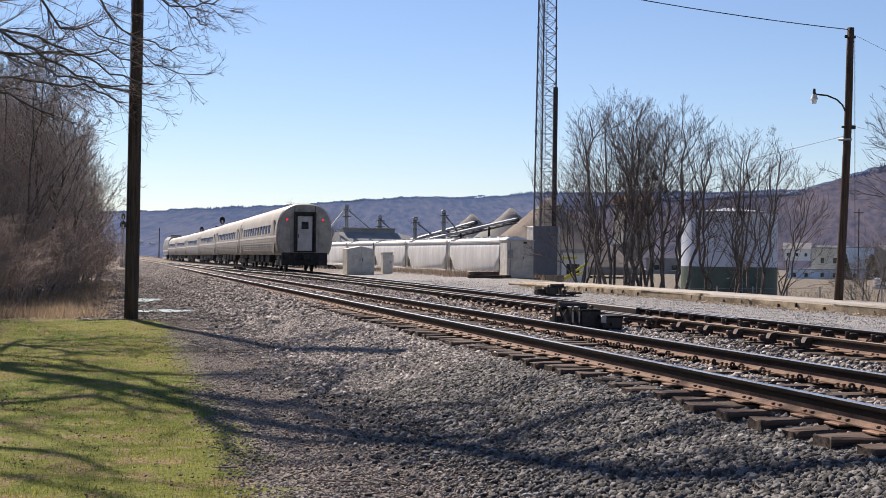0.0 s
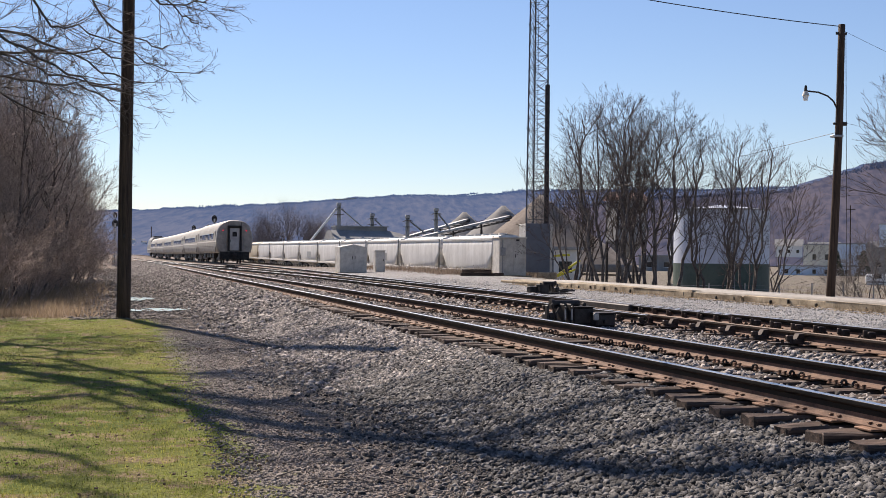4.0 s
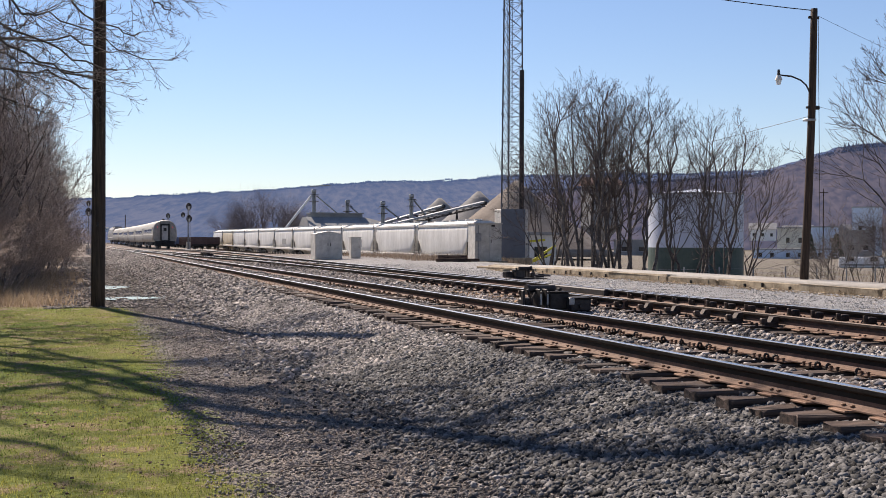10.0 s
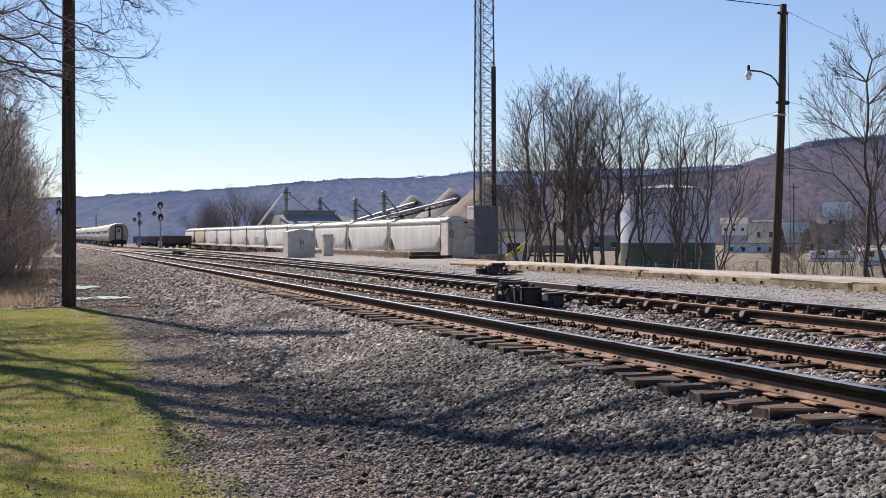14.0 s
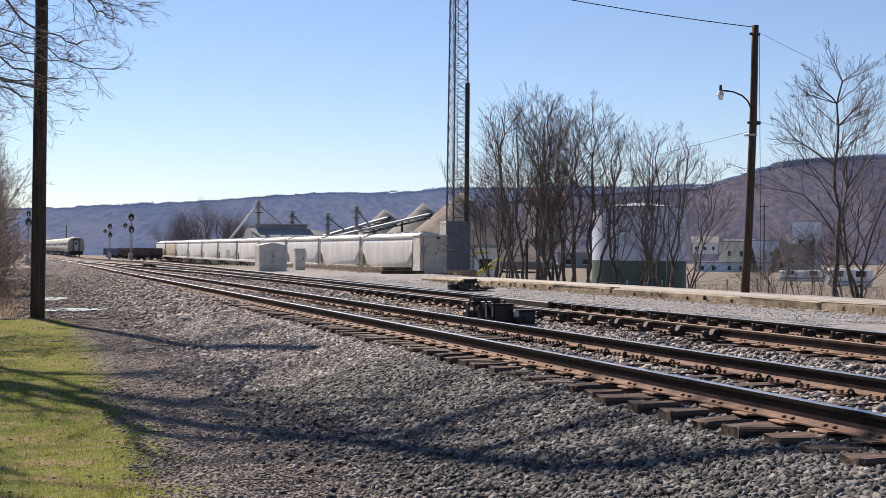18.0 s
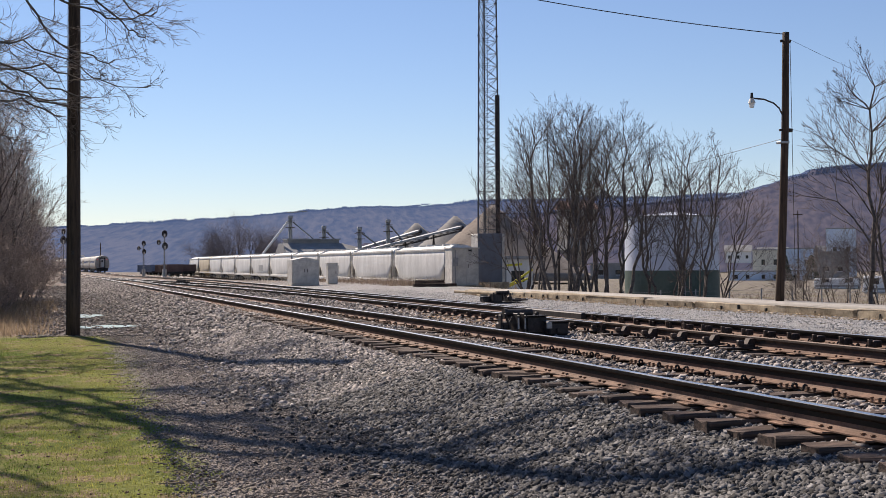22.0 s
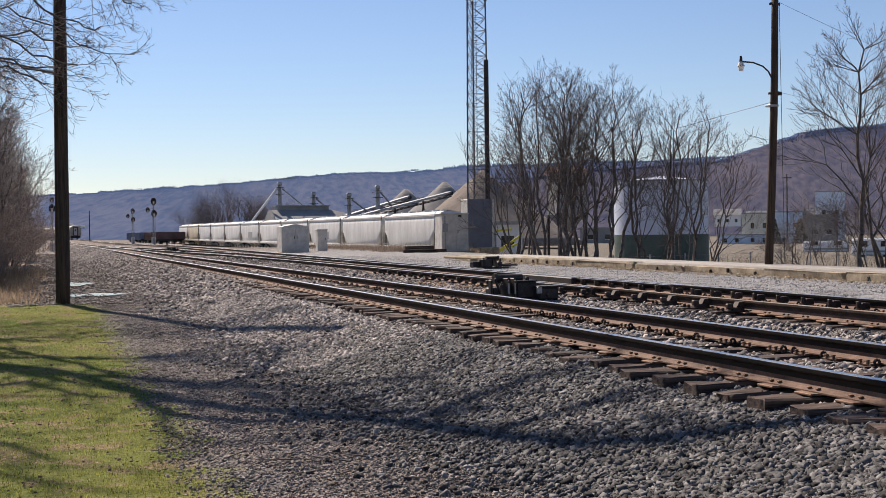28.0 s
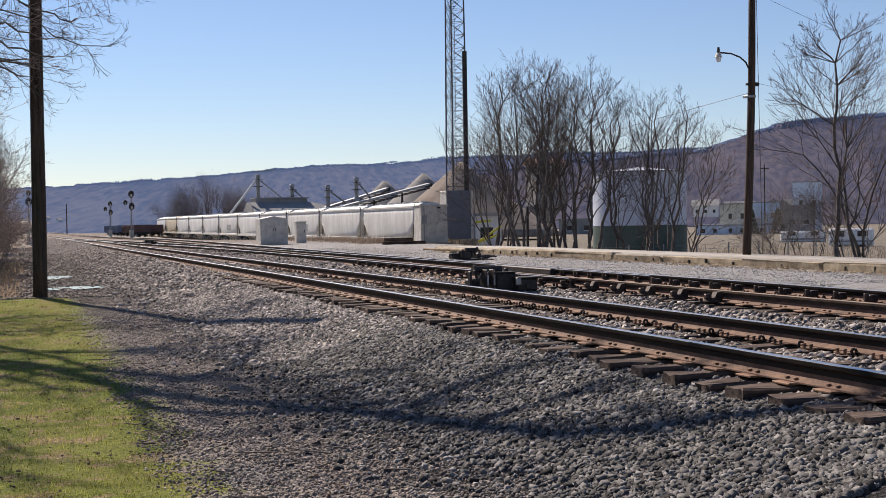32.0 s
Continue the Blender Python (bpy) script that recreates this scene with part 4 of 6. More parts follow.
coaches = [tail_coach, plain] + [copy_thing(plain, Matrix()) for _ in range(4)]
loco = engine()


# ---- covered hoppers on the low siding ----
HU = Vector((-0.00968, 0.99995, 0)).normalized()
H0 = Vector((35.33, 122.0, 0))
HRZ = math.degrees(math.atan2(-HU.x, HU.y))
SIDING = -0.95


def siding_level(y):
    return SIDING + 0.0023 * (y - 140)


def hopper(paint, label, patch=False):
    e = thing("covered_hopper", label, "freight car", "covered hoppers in the siding")
    sec = [(1.46, 1.05), (1.565, 1.35), (1.60, 1.9), (1.60, 2.8), (1.575, 3.5), (1.52, 3.86), (1.30, 4.12), (0.6, 4.42)]
    sec = sec + [(-x, z) for x, z in sec[::-1]]
    L = 8.15
    def ring(y, cut):
        return [(x, y, max(z, cut)) for x, z in sec]
    bm = loft(bmesh.new(), [ring(-L + 0.22, 2.9), ring(-L + 0.35, 2.55), ring(-L + 1.75, 1.05), ring(L - 1.75, 1.05), ring(L - 0.35, 2.55), ring(L - 0.22, 2.9)])
    part("body", bm, paint, e, smooth=True)
    for sgn in (-1, 1):
        part("side_sill", box(sgn * 1.56 - 0.07, sgn * 1.56 + 0.07, -L, L, 0.95, 1.24, 0.02), HOPPER_SILL, e)
        part("roof_rail", box(sgn * 1.50 - 0.09, sgn * 1.50 + 0.09, -L + 0.1, L - 0.1, 3.98, 4.16, 0.02), HOPPER_SILL, e)
        # thin grey strip added as the shade below the roof rail
        part("roof_shade_strip", box(sgn * 1.53 - 0.05, sgn * 1.53 + 0.05, -L + 0.15, L - 0.15, 3.88, 3.975), GREYPATCH, e, "grey strip drawn as shade under the roof edge")
        if patch:
            part("stencil_patch", box(sgn * 1.605 - 0.012, sgn * 1.605 + 0.012, -2.6, 1.0, 1.75, 2.65), GREYPATCH, e)
        for y in (-L + 0.5, L - 0.5):
            part("end_post", box(sgn * 1.35 - 0.05, sgn * 1.35 + 0.05, y - 0.05, y + 0.05, 1.2, 4.0), HOPPER_SILL, e)
        for y in (-L + 0.25, L - 0.25):
            for k in (-0.18, 0.18):
                part("ladder_stile", box(sgn * 1.50 - 0.02, sgn * 1.50 + 0.02, y + k - 0.02, y + k + 0.02, 1.2, 4.3), IRON, e)
    for y in (-L + 0.02, L - 0.02):
        part("end_frame", box(-1.45, 1.45, y - 0.06, y + 0.06, 0.95, 1.45, 0.02), HOPPER_SILL, e)
        part("coupler", box(-0.15, 0.15, min(y, y * 1.055), max(y, y * 1.055), 0.7, 1.0), IRON, e)
    part("walkway", box(-0.35, 0.35, -L + 0.2, L - 0.2, 4.46, 4.50), GALV, e)
    for y in np.linspace(-6.2, 6.2, 6):
        part("hatch", cyl((0.0, y, 4.40), (0.0, y, 4.58), 0.42, 0.38, 12), HOPPER_SILL, e)
    for y in (-4.2, 0, 4.2):
        b2 = loft(bmesh.new(), [[(-1.2, y - 1.5, 1.1), (1.2, y - 1.5, 1.1), (1.2, y + 1.5, 1.1), (-1.2, y + 1.5, 1.1)], [(-0.5, y - 0.5, 0.35), (0.5, y - 0.5, 0.35), (0.5, y + 0.5, 0.35), (-0.5, y + 0.5, 0.35)]])
        part("discharge_gate", b2, paint, e)
    bogie(e, -6.1)
    bogie(e, 6.1)
    return e


def hopper_pose(k):
    p = H0 + HU * (17.45 * k + 8.7 + 0.6)
    return pose(p.x, p.y, siding_level(p.y), 0, 0, HRZ)


hop = hopper(HOPPER, "dusty white covered hopper with rounded sides")
hop.matrix_basis = hopper_pose(0)
marked_hop = hopper(HOPPER, "dusty white covered hopper with a grey stencil patch", True)
marked_hop.matrix_basis = hopper_pose(4)
copy_thing(marked_hop, hopper_pose(1))
cream_hop = hopper(HOPPER_CREAM, "cream covered hopper streaked with rust")
cream_hop.matrix_basis = hopper_pose(8)
for k in (-1, 2, 3, 5, 6, 7, 9):
    copy_thing(hop, hopper_pose(k))
siding = thing("siding", "low siding under the hoppers", "railway track", "tracks", "structure")
for off in (-HALF, HALF):
    bm = bmesh.new()
    a, b = H0 + HU * -110, H0 + HU * 260
    loft(bm, [[(p.x + off + u, p.y, siding_level(p.y) - 0.156 + z) for u, z in PROFILE] for p in (a, H0, b)])
    part("rail", bm, RUST, siding)
bm = loft(bmesh.new(), [[(p.x + u, p.y, siding_level(p.y) + z) for u, z in ((-3.2, -1.4), (3.2, -1.4), (1.6, -0.2), (-1.6, -0.2))] for p in (H0 + HU * -110, H0 + HU * 260)])
part("ballast_bed", bm, DUSTY, siding)


def gondola(paint, label, loc, n=1.0):
    e = thing("gondola_wagon", label, "freight car", "gondolas far down the yard", "", loc)
    part("body", loft(bmesh.new(), [[(-1.5, y, 1.0), (1.5, y, 1.0), (1.55, y, 2.7), (-1.55, y, 2.7)] for y in (-7.5, 7.5)]), paint, e)
    for y in np.linspace(-7.2, 7.2, 9):
        for sgn in (-1, 1):
            part("rib", box(sgn * 1.58 - 0.06, sgn * 1.58 + 0.06, y - 0.08, y + 0.08, 1.0, 2.7), paint, e)
    part("end_sill", box(-1.4, 1.4, -7.7, -7.4, 0.8, 1.2), IRON, e)
    bogie(e, -5.4)
    bogie(e, 5.4)
    return e


for i, (px, py, pt, lb) in enumerate(((24.0, 268, REDWAGON, "oxide-red open steel gondola"), (24.2, 285, REDWAGON, "dull brown open steel gondola"), (23.4, 302, BLUEWAGON, "faded blue open gondola"), (22.6, 319, BLUEWAGON, "grey-blue open steel gondola"), (28.6, 285, REDWAGON, "oxide-red open gondola beside the hoppers"))):
    gondola(pt, lb, (px + 1.2, py, -0.5))


# ---- signals ----
def signal_mast(loc, h, heads):
    e = thing("signal_mast", "silver railway signal mast with round black heads", "railway signal", "signals", "", loc)
    part("mast", cyl((0, 0, -0.3), (0, 0, h), 0.09, 0.07), GALV, e)
    part("base", box(-0.35, 0.35, -0.35, 0.35, -0.3, 0.25, 0.03), CONC, e)
    part("case", box(-0.3, 0.3, 0.1, 0.5, 0.25, 1.4, 0.02), CABPAINT, e)
    bm = bmesh.new()
    for s in (-0.2, 0.2):
        cy(bm, (s, -0.2, 0.2), (s, -0.2, h), 0.02, n=5)
    for z in np.arange(0.5, h, 0.35):
        cy(bm, (-0.2, -0.2, z), (0.2, -0.2, z), 0.015, n=5)
    part("ladder", bm, GALV, e)
    for x, z, r in heads:
        plate = loft(bmesh.new(), [[(x + 0.86 * r * math.cos(a), y, z + 1.12 * r * math.sin(a)) for a in np.linspace(0, 2 * math.pi, 25)[:-1]] for y in (-0.14, -0.05)])
        hd = part("signal_head", plate, IRON, e)
        part("lens_cluster", box(x - 0.22 * r, x + 0.22 * r, -0.34, -0.15, z - 0.95 * r, z + 0.05 * r, 0.03), CABPAINT, hd)
        part("hood", loft(bmesh.new(), [[(x + k * r * math.cos(a), y, z + 0.25 * r + k * r * math.sin(a)) for a in np.linspace(0, math.pi, 9)] for y, k in ((-0.45, 0.40), (-0.14, 0.46))], closed=False, caps=False), IRON, hd)
        part("arm", box(min(0, x) - 0.03, max(0, x) + 0.03, -0.05, 0.03, z - 0.04, z + 0.04), CABPAINT, hd)
    return e


G1 = float(height(16.7, 188))
signal_mast((16.7, 188, G1), 6.6 - G1, ((0.0, 6.55 - G1, 0.48), (-0.85, 5.3 - G1, 0.34), (0.05, 4.75 - G1, 0.48)))
G2 = float(height(16.6, 228))
signal_mast((16.6, 228, G2), 6.2 - G2, ((0.0, 5.9 - G2, 0.42), (-0.85, 5.0 - G2, 0.34), (0.05, 4.4 - G2, 0.42)))
signal_mast((1.9, 150, -0.6), 6.6, ((0.0, 6.4, 0.3), (0.0, 5.4, 0.42)))


# ---- bare trees ----
def grow(rng, p, d, length, r, level, levels, segs, fine, spread, lift, kids, rmin=0.006, ratio=(0.5, 0.78)):
    n = (14 if length >= 10 else 6 if length > 4 else 4) if level < levels else 4
    q, step = Vector(p), length / n
    nodes, wig = [], 0.15 if level or length < 10 else 0.035
    for i in range(n):
        d = (d + Vector((rng.gauss(0, wig), rng.gauss(0, wig), rng.gauss(0, 0.10) + lift * 0.12))).normalized()
        a, ra = q.copy(), r * (1 - 0.62 * i / n)
        q = q + d * step
        rb = r * (1 - 0.62 * (i + 1) / n)
        (segs if level < levels - 1 else fine).append((*a, ra, *q, rb))
        nodes.append((q.copy(), d.copy(), rb))
    if level >= levels:
        return
    for i in range(kids[level]):
        k = min(n - 1, int(rng.uniform(0.25 if level == 0 else 0.05, 1.0) * n))
        b, bd, br = nodes[k]
        side = Vector((rng.gauss(0, 1), rng.gauss(0, 1), rng.gauss(0, 0.6)))
        side = (side - side.dot(bd) * bd).normalized()
        nd = (bd * math.cos(spread) + side * math.sin(spread) * rng.uniform(0.75, 1.25)).normalized()
        grow(rng, b, nd, length * (rng.uniform(*ratio) if level or length < 10 else rng.uniform(0.26, 0.42)), max(br * rng.uniform(0.5, 0.72), rmin), level + 1, levels, segs, fine, spread * rng.uniform(0.9, 1.15), lift, kids, rmin, ratio)


def bare_tree(seed, label, loc, stems, length, radius, levels=4, spread=0.6, lift=0.6, kids=(6, 6, 6, 5), fan=0.25, name="bare_tree", cat="tree", group="bare trees", bark=None, twig=None, foot=0.3, rmin=0.006, ratio=(0.5, 0.78)):
    rng = random.Random(seed)
    e = thing(name, label, cat, group, "", loc)
    fine, segs = [], []
    for s in range(stems):
        segs = segs if name == "thicket" else []
        a = rng.uniform(0, 2 * math.pi)
        t = fan * rng.uniform(0.3, 1.3) if stems > 1 else fan
        d = Vector((math.cos(a) * t, math.sin(a) * t, 1)).normalized()
        o = Vector((math.cos(a), math.sin(a), 0)) * (foot * rng.random() if stems > 1 else 0) - Vector((0, 0, 0.25))
        f = rng.uniform(0.72, 1.05)
        grow(rng, o, d, length * f, radius * f, 0, levels, segs, fine, spread, lift, kids, rmin, ratio)
        if name != "thicket":
            raw("stem" if stems > 1 else "trunk", *tubes(segs, 6), bark or BARK, e, smooth=True)
    if name == "thicket":
        tagged(raw("brushwood_base", *tubes(segs, 4), bark or BRUSH, e), kind="stuff")
        tagged(raw("brushwood", *tubes(fine, 3), twig or BRUSH, e), kind="stuff")
    else:
        raw("crown", *tubes(fine, 3), twig or TWIG, e)
    return e


def spot(x, y):
    return (x, y, float(height(x, y)) - 0.03)


def reach(rng, p, d, goal, r, level, kids, wide, hull, segs, fine, rmin, thin=((0.38, 0.55), (0.38, 0.55))):
    """A branch that sets out along d and bends to its goal, with side branches kept inside the hull (centre, radii)."""
    n, way = (10, 6, 4, 3, 2)[level], goal - p
    far = way.length
    c1, c2 = p + d * far * 0.42, goal - way * 0.22 - Vector((0, 0, far * 0.10))
    q, nodes = p, []
    for i in range(1, n + 1):
        u = i / n
        t = p * (1 - u) ** 3 + c1 * 3 * u * (1 - u) ** 2 + c2 * 3 * u * u * (1 - u) + goal * u ** 3
        t = t + Vector((rng.gauss(0, 1), rng.gauss(0, 1), rng.gauss(0, 0.6))) * far * 0.012
        ra, rb = max(rmin, r * (1 - 0.72 * (i - 1) / n)), max(rmin * 0.8, r * (1 - 0.72 * u))
        (segs if level < 2 else fine).append((*q, ra, *t, rb))
        nodes.append((t, (t - q).normalized(), rb, u))
        q = t
    if level >= len(kids):
        return
    for _ in range(kids[level]):
        b, bd, br, u = nodes[min(n - 1, int(n * rng.uniform(0.14 if level == 0 else 0.1, 1.0)))]
        side = Vector((rng.gauss(0, 1), rng.gauss(0, 1), rng.gauss(0.1, 0.5)))
        side = (side - side.dot(bd) * bd).normalized()
        a = wide[level] * rng.uniform(0.65, 1.3)
        nd = (bd * math.cos(a) + side * math.sin(a)).normalized()
        end = b + (nd + Vector((0, 0, 0.10))) * far * rng.uniform(0.34, 0.62) * (1.15 - 0.45 * u)
        k = Vector([(end[i] - hull[0][i]) / hull[1][i] for i in range(3)]).length
        if k > 1.0:
            end = b.lerp(end, max(0.4, 1 - (k - 1) * 1.2) * rng.uniform(0.8, 1.1))
        reach(rng, b, nd, end, min(br * 0.7, r * rng.uniform(*thin[min(level, 1)])), level + 1, kids, wide, hull, segs, fine, rmin, thin)


def domed_tree(seed, label, loc, stems, high, rx, radius, kids, low=0.30, foot=1.0, lean=(0, 0), wide=(0.60, 0.62, 0.68, 0.7), rmin=0.0056, name="bare_tree", cat="tree", group="bare trees", bark=None, twig=None, straight=False):
    """A leafless tree whose stems and twigs fill a dome high metres tall and 2 rx wide, which begins at low of its height."""
    rng = random.Random(seed)
    e = thing(name, label, cat, group, "", loc)
    zc = high * (low + 0.34 * (1 - low))
    hull = (Vector((lean[0], lean[1], zc)), Vector((rx, rx * 0.9, high - zc)))
    fine = []
    for s in range(stems):
        segs = []
        a = 2.4 * s + rng.uniform(-0.5, 0.5)
        f = 0.05 if stems == 1 else math.sqrt((s + 0.6) / stems) * rng.uniform(0.7, 0.98)
        goal = hull[0] + Vector((rx * f * math.cos(a), rx * 0.9 * f * math.sin(a), (high - zc) * math.sqrt(max(0.05, 1 - f * f)) * rng.uniform(0.86, 0.98)))
        base = Vector((foot * f * math.cos(a), foot * f * math.sin(a), -0.3))
        out = 0.0 if straight else 0.12 + 0.34 * f
        d = Vector((math.cos(a) * out, math.sin(a) * out, 1)).normalized()
        reach(rng, base, d, goal, radius * rng.uniform(0.7, 1.15), 0, kids, wide, hull, segs, fine, rmin, ((0.16, 0.26), (0.4, 0.55)) if straight else ((0.26, 0.44), (0.38, 0.55)))
        raw("stem" if stems > 1 else "trunk", *tubes(segs, 6), bark or BARK, e, smooth=True)
    raw("crown", *tubes(fine, 3), twig or TWIG, e)
    return e


CL = dict(rmin=0.009, ratio=(0.30, 0.52))
domed_tree(11, "wide multi-stemmed bare shrub-like tree behind the platform", spot(24.4, 56.5), 9, 9.7, 3.9, 0.09, (10, 7, 5), 0.04, 1.5)
domed_tree(12, "multi-stemmed bare tree behind the platform", spot(27.1, 57.5), 8, 9.7, 3.5, 0.09, (10, 7, 5), 0.04, 1.2)
bare_tree(22, "dense brown shrub at the mast's foot", spot(23.9, 60.5), 9, 4.6, 0.06, 3, 0.6, 0.4, (6, 5, 4), 0.38, foot=1.0, rmin=0.010, ratio=(0.36, 0.62))
domed_tree(13, "slender bare tree clump with twisted low limbs by the tank", spot(30.6, 57.5), 5, 9.4, 2.9, 0.075, (9, 7, 4), 0.06, 0.8, (0.3, 0))
domed_tree(14, "slender bare tree clump by the tank", spot(32.6, 58.5), 5, 9.1, 2.8, 0.075, (9, 7, 4), 0.06, 0.8, (0.5, 0))
domed_tree(18, "thin leaning bare tree clump beside the tank", spot(34.3, 59.5), 4, 8.0, 2.6, 0.065, (9, 6, 4), 0.06, 0.6, (1.0, 0))
domed_tree(15, "tall bare tree with a single straight trunk", spot(42.4, 57.0), 1, 13.6, 4.2, 0.14, (32, 8, 5), 0.02, 0.0, (0.2, 0), (0.9, 0.5, 0.55), 0.0085, straight=True)
bare_tree(16, "bare young tree with pale leaning stems", spot(44.2, 57.0), 3, 9.0, 0.11, 3, 0.55, 0.6, (9, 5, 4), 0.16, rmin=0.012, ratio=(0.34, 0.55))
bare_tree(17, "bare dense shrub near the trailers", spot(46.0, 60.0), 5, 4.2, 0.06, 3, 0.6, 0.4, (6, 5, 4), 0.4, foot=0.8, rmin=0.009)
bare_tree(24, "low tangled bare brush near the trailers", spot(43.0, 63.0), 6, 2.6, 0.04, 3, 0.6, 0.4, (6, 5, 4), 0.4, foot=1.0, rmin=0.009, twig=BRUSH)
bare_tree(26, "low pale bare brush near the trailers", spot(47.5, 66.0), 6, 2.8, 0.04, 3, 0.6, 0.4, (6, 5, 4), 0.4, foot=1.2, rmin=0.009, twig=BRUSH)


def aloft(z, *places):
    """Knots of a limb z metres up, given by where its shadow falls."""
    return tuple((x + to_sun.x * z / to_sun.z, y + to_sun.y * z / to_sun.z, z) for x, y in places)


def overhanging_tree(seed, label, loc, trunk_len, radius, limbs, levels=5, kids=(0, 9, 6, 4, 3), tilt=(0.02, 0, 1), boughs=(), ratio=(0.34, 0.56), sprays=()):
    """A trunk with chosen main limbs (height, direction, length, radius) and long winding boughs (knots, radius)."""
    rng = random.Random(seed)
    e = thing("bare_tree", label, "tree", "bare trees", "", loc)
    segs, fine = [], []
    grow(rng, Vector((0, 0, -0.3)), Vector(tilt).normalized(), trunk_len, radius, 0, 4, segs, fine, 0.8, 0.2, (5, 5, 4, 3), 0.006, (0.35, 0.6))
    raw("trunk", *tubes(segs, 7), BARK, e, smooth=True)
    for h, d, ln, rad in limbs:
        segs = []
        grow(rng, Vector((tilt[0] * h, tilt[1] * h, h)), Vector(d).normalized(), ln, rad, 1, levels, segs, fine, 0.68, 0.16, kids, 0.0075, ratio)
        raw("limb", *tubes(segs, 7), BARK, e, smooth=True)
    for knots, rad in boughs:
        segs = []
        k = [Vector(p) - Vector(loc) for p in knots]
        k = [2 * k[0] - k[1]] + k + [2 * k[-1] - k[-2]]
        pts = []
        for p0, p1, p2, p3 in zip(k, k[1:], k[2:], k[3:]):
            for u in (0, 0.25, 0.5, 0.75):
                pts.append(0.5 * (2 * p1 + (p2 - p0) * u + (2 * p0 - 5 * p1 + 4 * p2 - p3) * u * u + (3 * p1 - p0 - 3 * p2 + p3) * u ** 3))
        n = len(pts) - 1
        for i, (p, q) in enumerate(zip(pts, pts[1:])):
            r0, r1 = rad * (1 - 0.6 * i / n), rad * (1 - 0.6 * (i + 1) / n)
            segs.append((*p, r0, *q, r1))
            side = Vector((rng.gauss(0, 1), rng.gauss(0, 1), 0.5)).normalized()
            grow(rng, q, ((q - p).normalized() + side * 0.9).normalized(), rng.uniform(0.5, 1.5), r1 * 0.35, 2, 4, segs, fine, 0.6, 0.2, (0, 0, 3, 2), 0.007, (0.35, 0.6))
        raw("limb", *tubes(segs, 7), BARK, e, smooth=True)
    for depth, rad, *knots in sprays:            # drooping boughs thick with short crooked twigs
        segs, q = [], Vector((knots[0][0], depth, knots[0][1])) - Vector(loc)
        for (x0, z0), (x1, z1) in zip(knots, knots[1:]):
            for u in np.linspace(0, 1, 5)[1:]:
                p, q = q, Vector((x0 + (x1 - x0) * u + rng.gauss(0, 0.03), depth + rng.gauss(0, 0.05), z0 + (z1 - z0) * u + rng.gauss(0, 0.03) - 0.25 * u * (1 - u))) - Vector(loc)
                segs.append((*p, rad, *q, rad * 0.93))
                rad *= 0.94
                d = (q - p).normalized()
                for _ in range(1 if x1 > -0.4 else 2):
                    side = Vector((rng.gauss(0, 1), rng.gauss(0, 0.8), rng.gauss(-0.15, 0.8))).normalized()
                    grow(rng, q, (d + side * 0.75).normalized(), rng.uniform(0.5, 1.25) * min(1.0, 0.3 + rad / 0.03), max(rad * 0.42, 0.007), 2, 4, segs, fine, 0.6, 0.35, (0, 0, 6, 3), 0.0048, (0.3, 0.55))
        raw("limb", *tubes(segs, 5), BARK, e, smooth=True)
    raw("crown", *tubes(fine, 3), TWIG, e)
    return e


HIGH = ((27.8, 0.032, (-1.6, 7.3), (-1.0, 6.4), (-0.5, 6.4), (0.5, 6.1), (1.2, 5.65), (2.1, 5.55)), (28.3, 0.03, (-0.5, 7.6), (0.1, 6.65), (0.8, 6.3), (1.45, 6.15)),
        (28.8, 0.028, (0.5, 7.9), (1.5, 7.3), (1.9, 6.95), (2.15, 6.85)), (29.2, 0.026, (1.4, 8.0), (2.0, 7.45), (2.4, 7.4)), (28.4, 0.03, (0.0, 7.7), (0.9, 7.25), (1.7, 7.1), (2.3, 7.45)))
LOW = ((27.4, 0.04, (-2.9, 6.7), (-1.5, 5.8), (-0.7, 5.35), (0.45, 5.0)), (29.6, 0.036, (-3.3, 6.4), (-1.9, 6.0), (-0.9, 5.55), (0.4, 5.45)), (30.1, 0.036, (-3.4, 5.7), (-1.7, 5.55), (-0.5, 5.5), (0.4, 5.1)),
       (27.5, 0.032, (-3.1, 5.0), (-2.0, 4.9), (-1.1, 4.5)), (28.0, 0.036, (-3.2, 6.5), (-1.45, 6.25), (-0.2, 5.7), (0.9, 5.3)), (28.9, 0.034, (-3.2, 6.05), (-1.25, 6.0), (0.0, 6.1), (0.85, 5.8)))
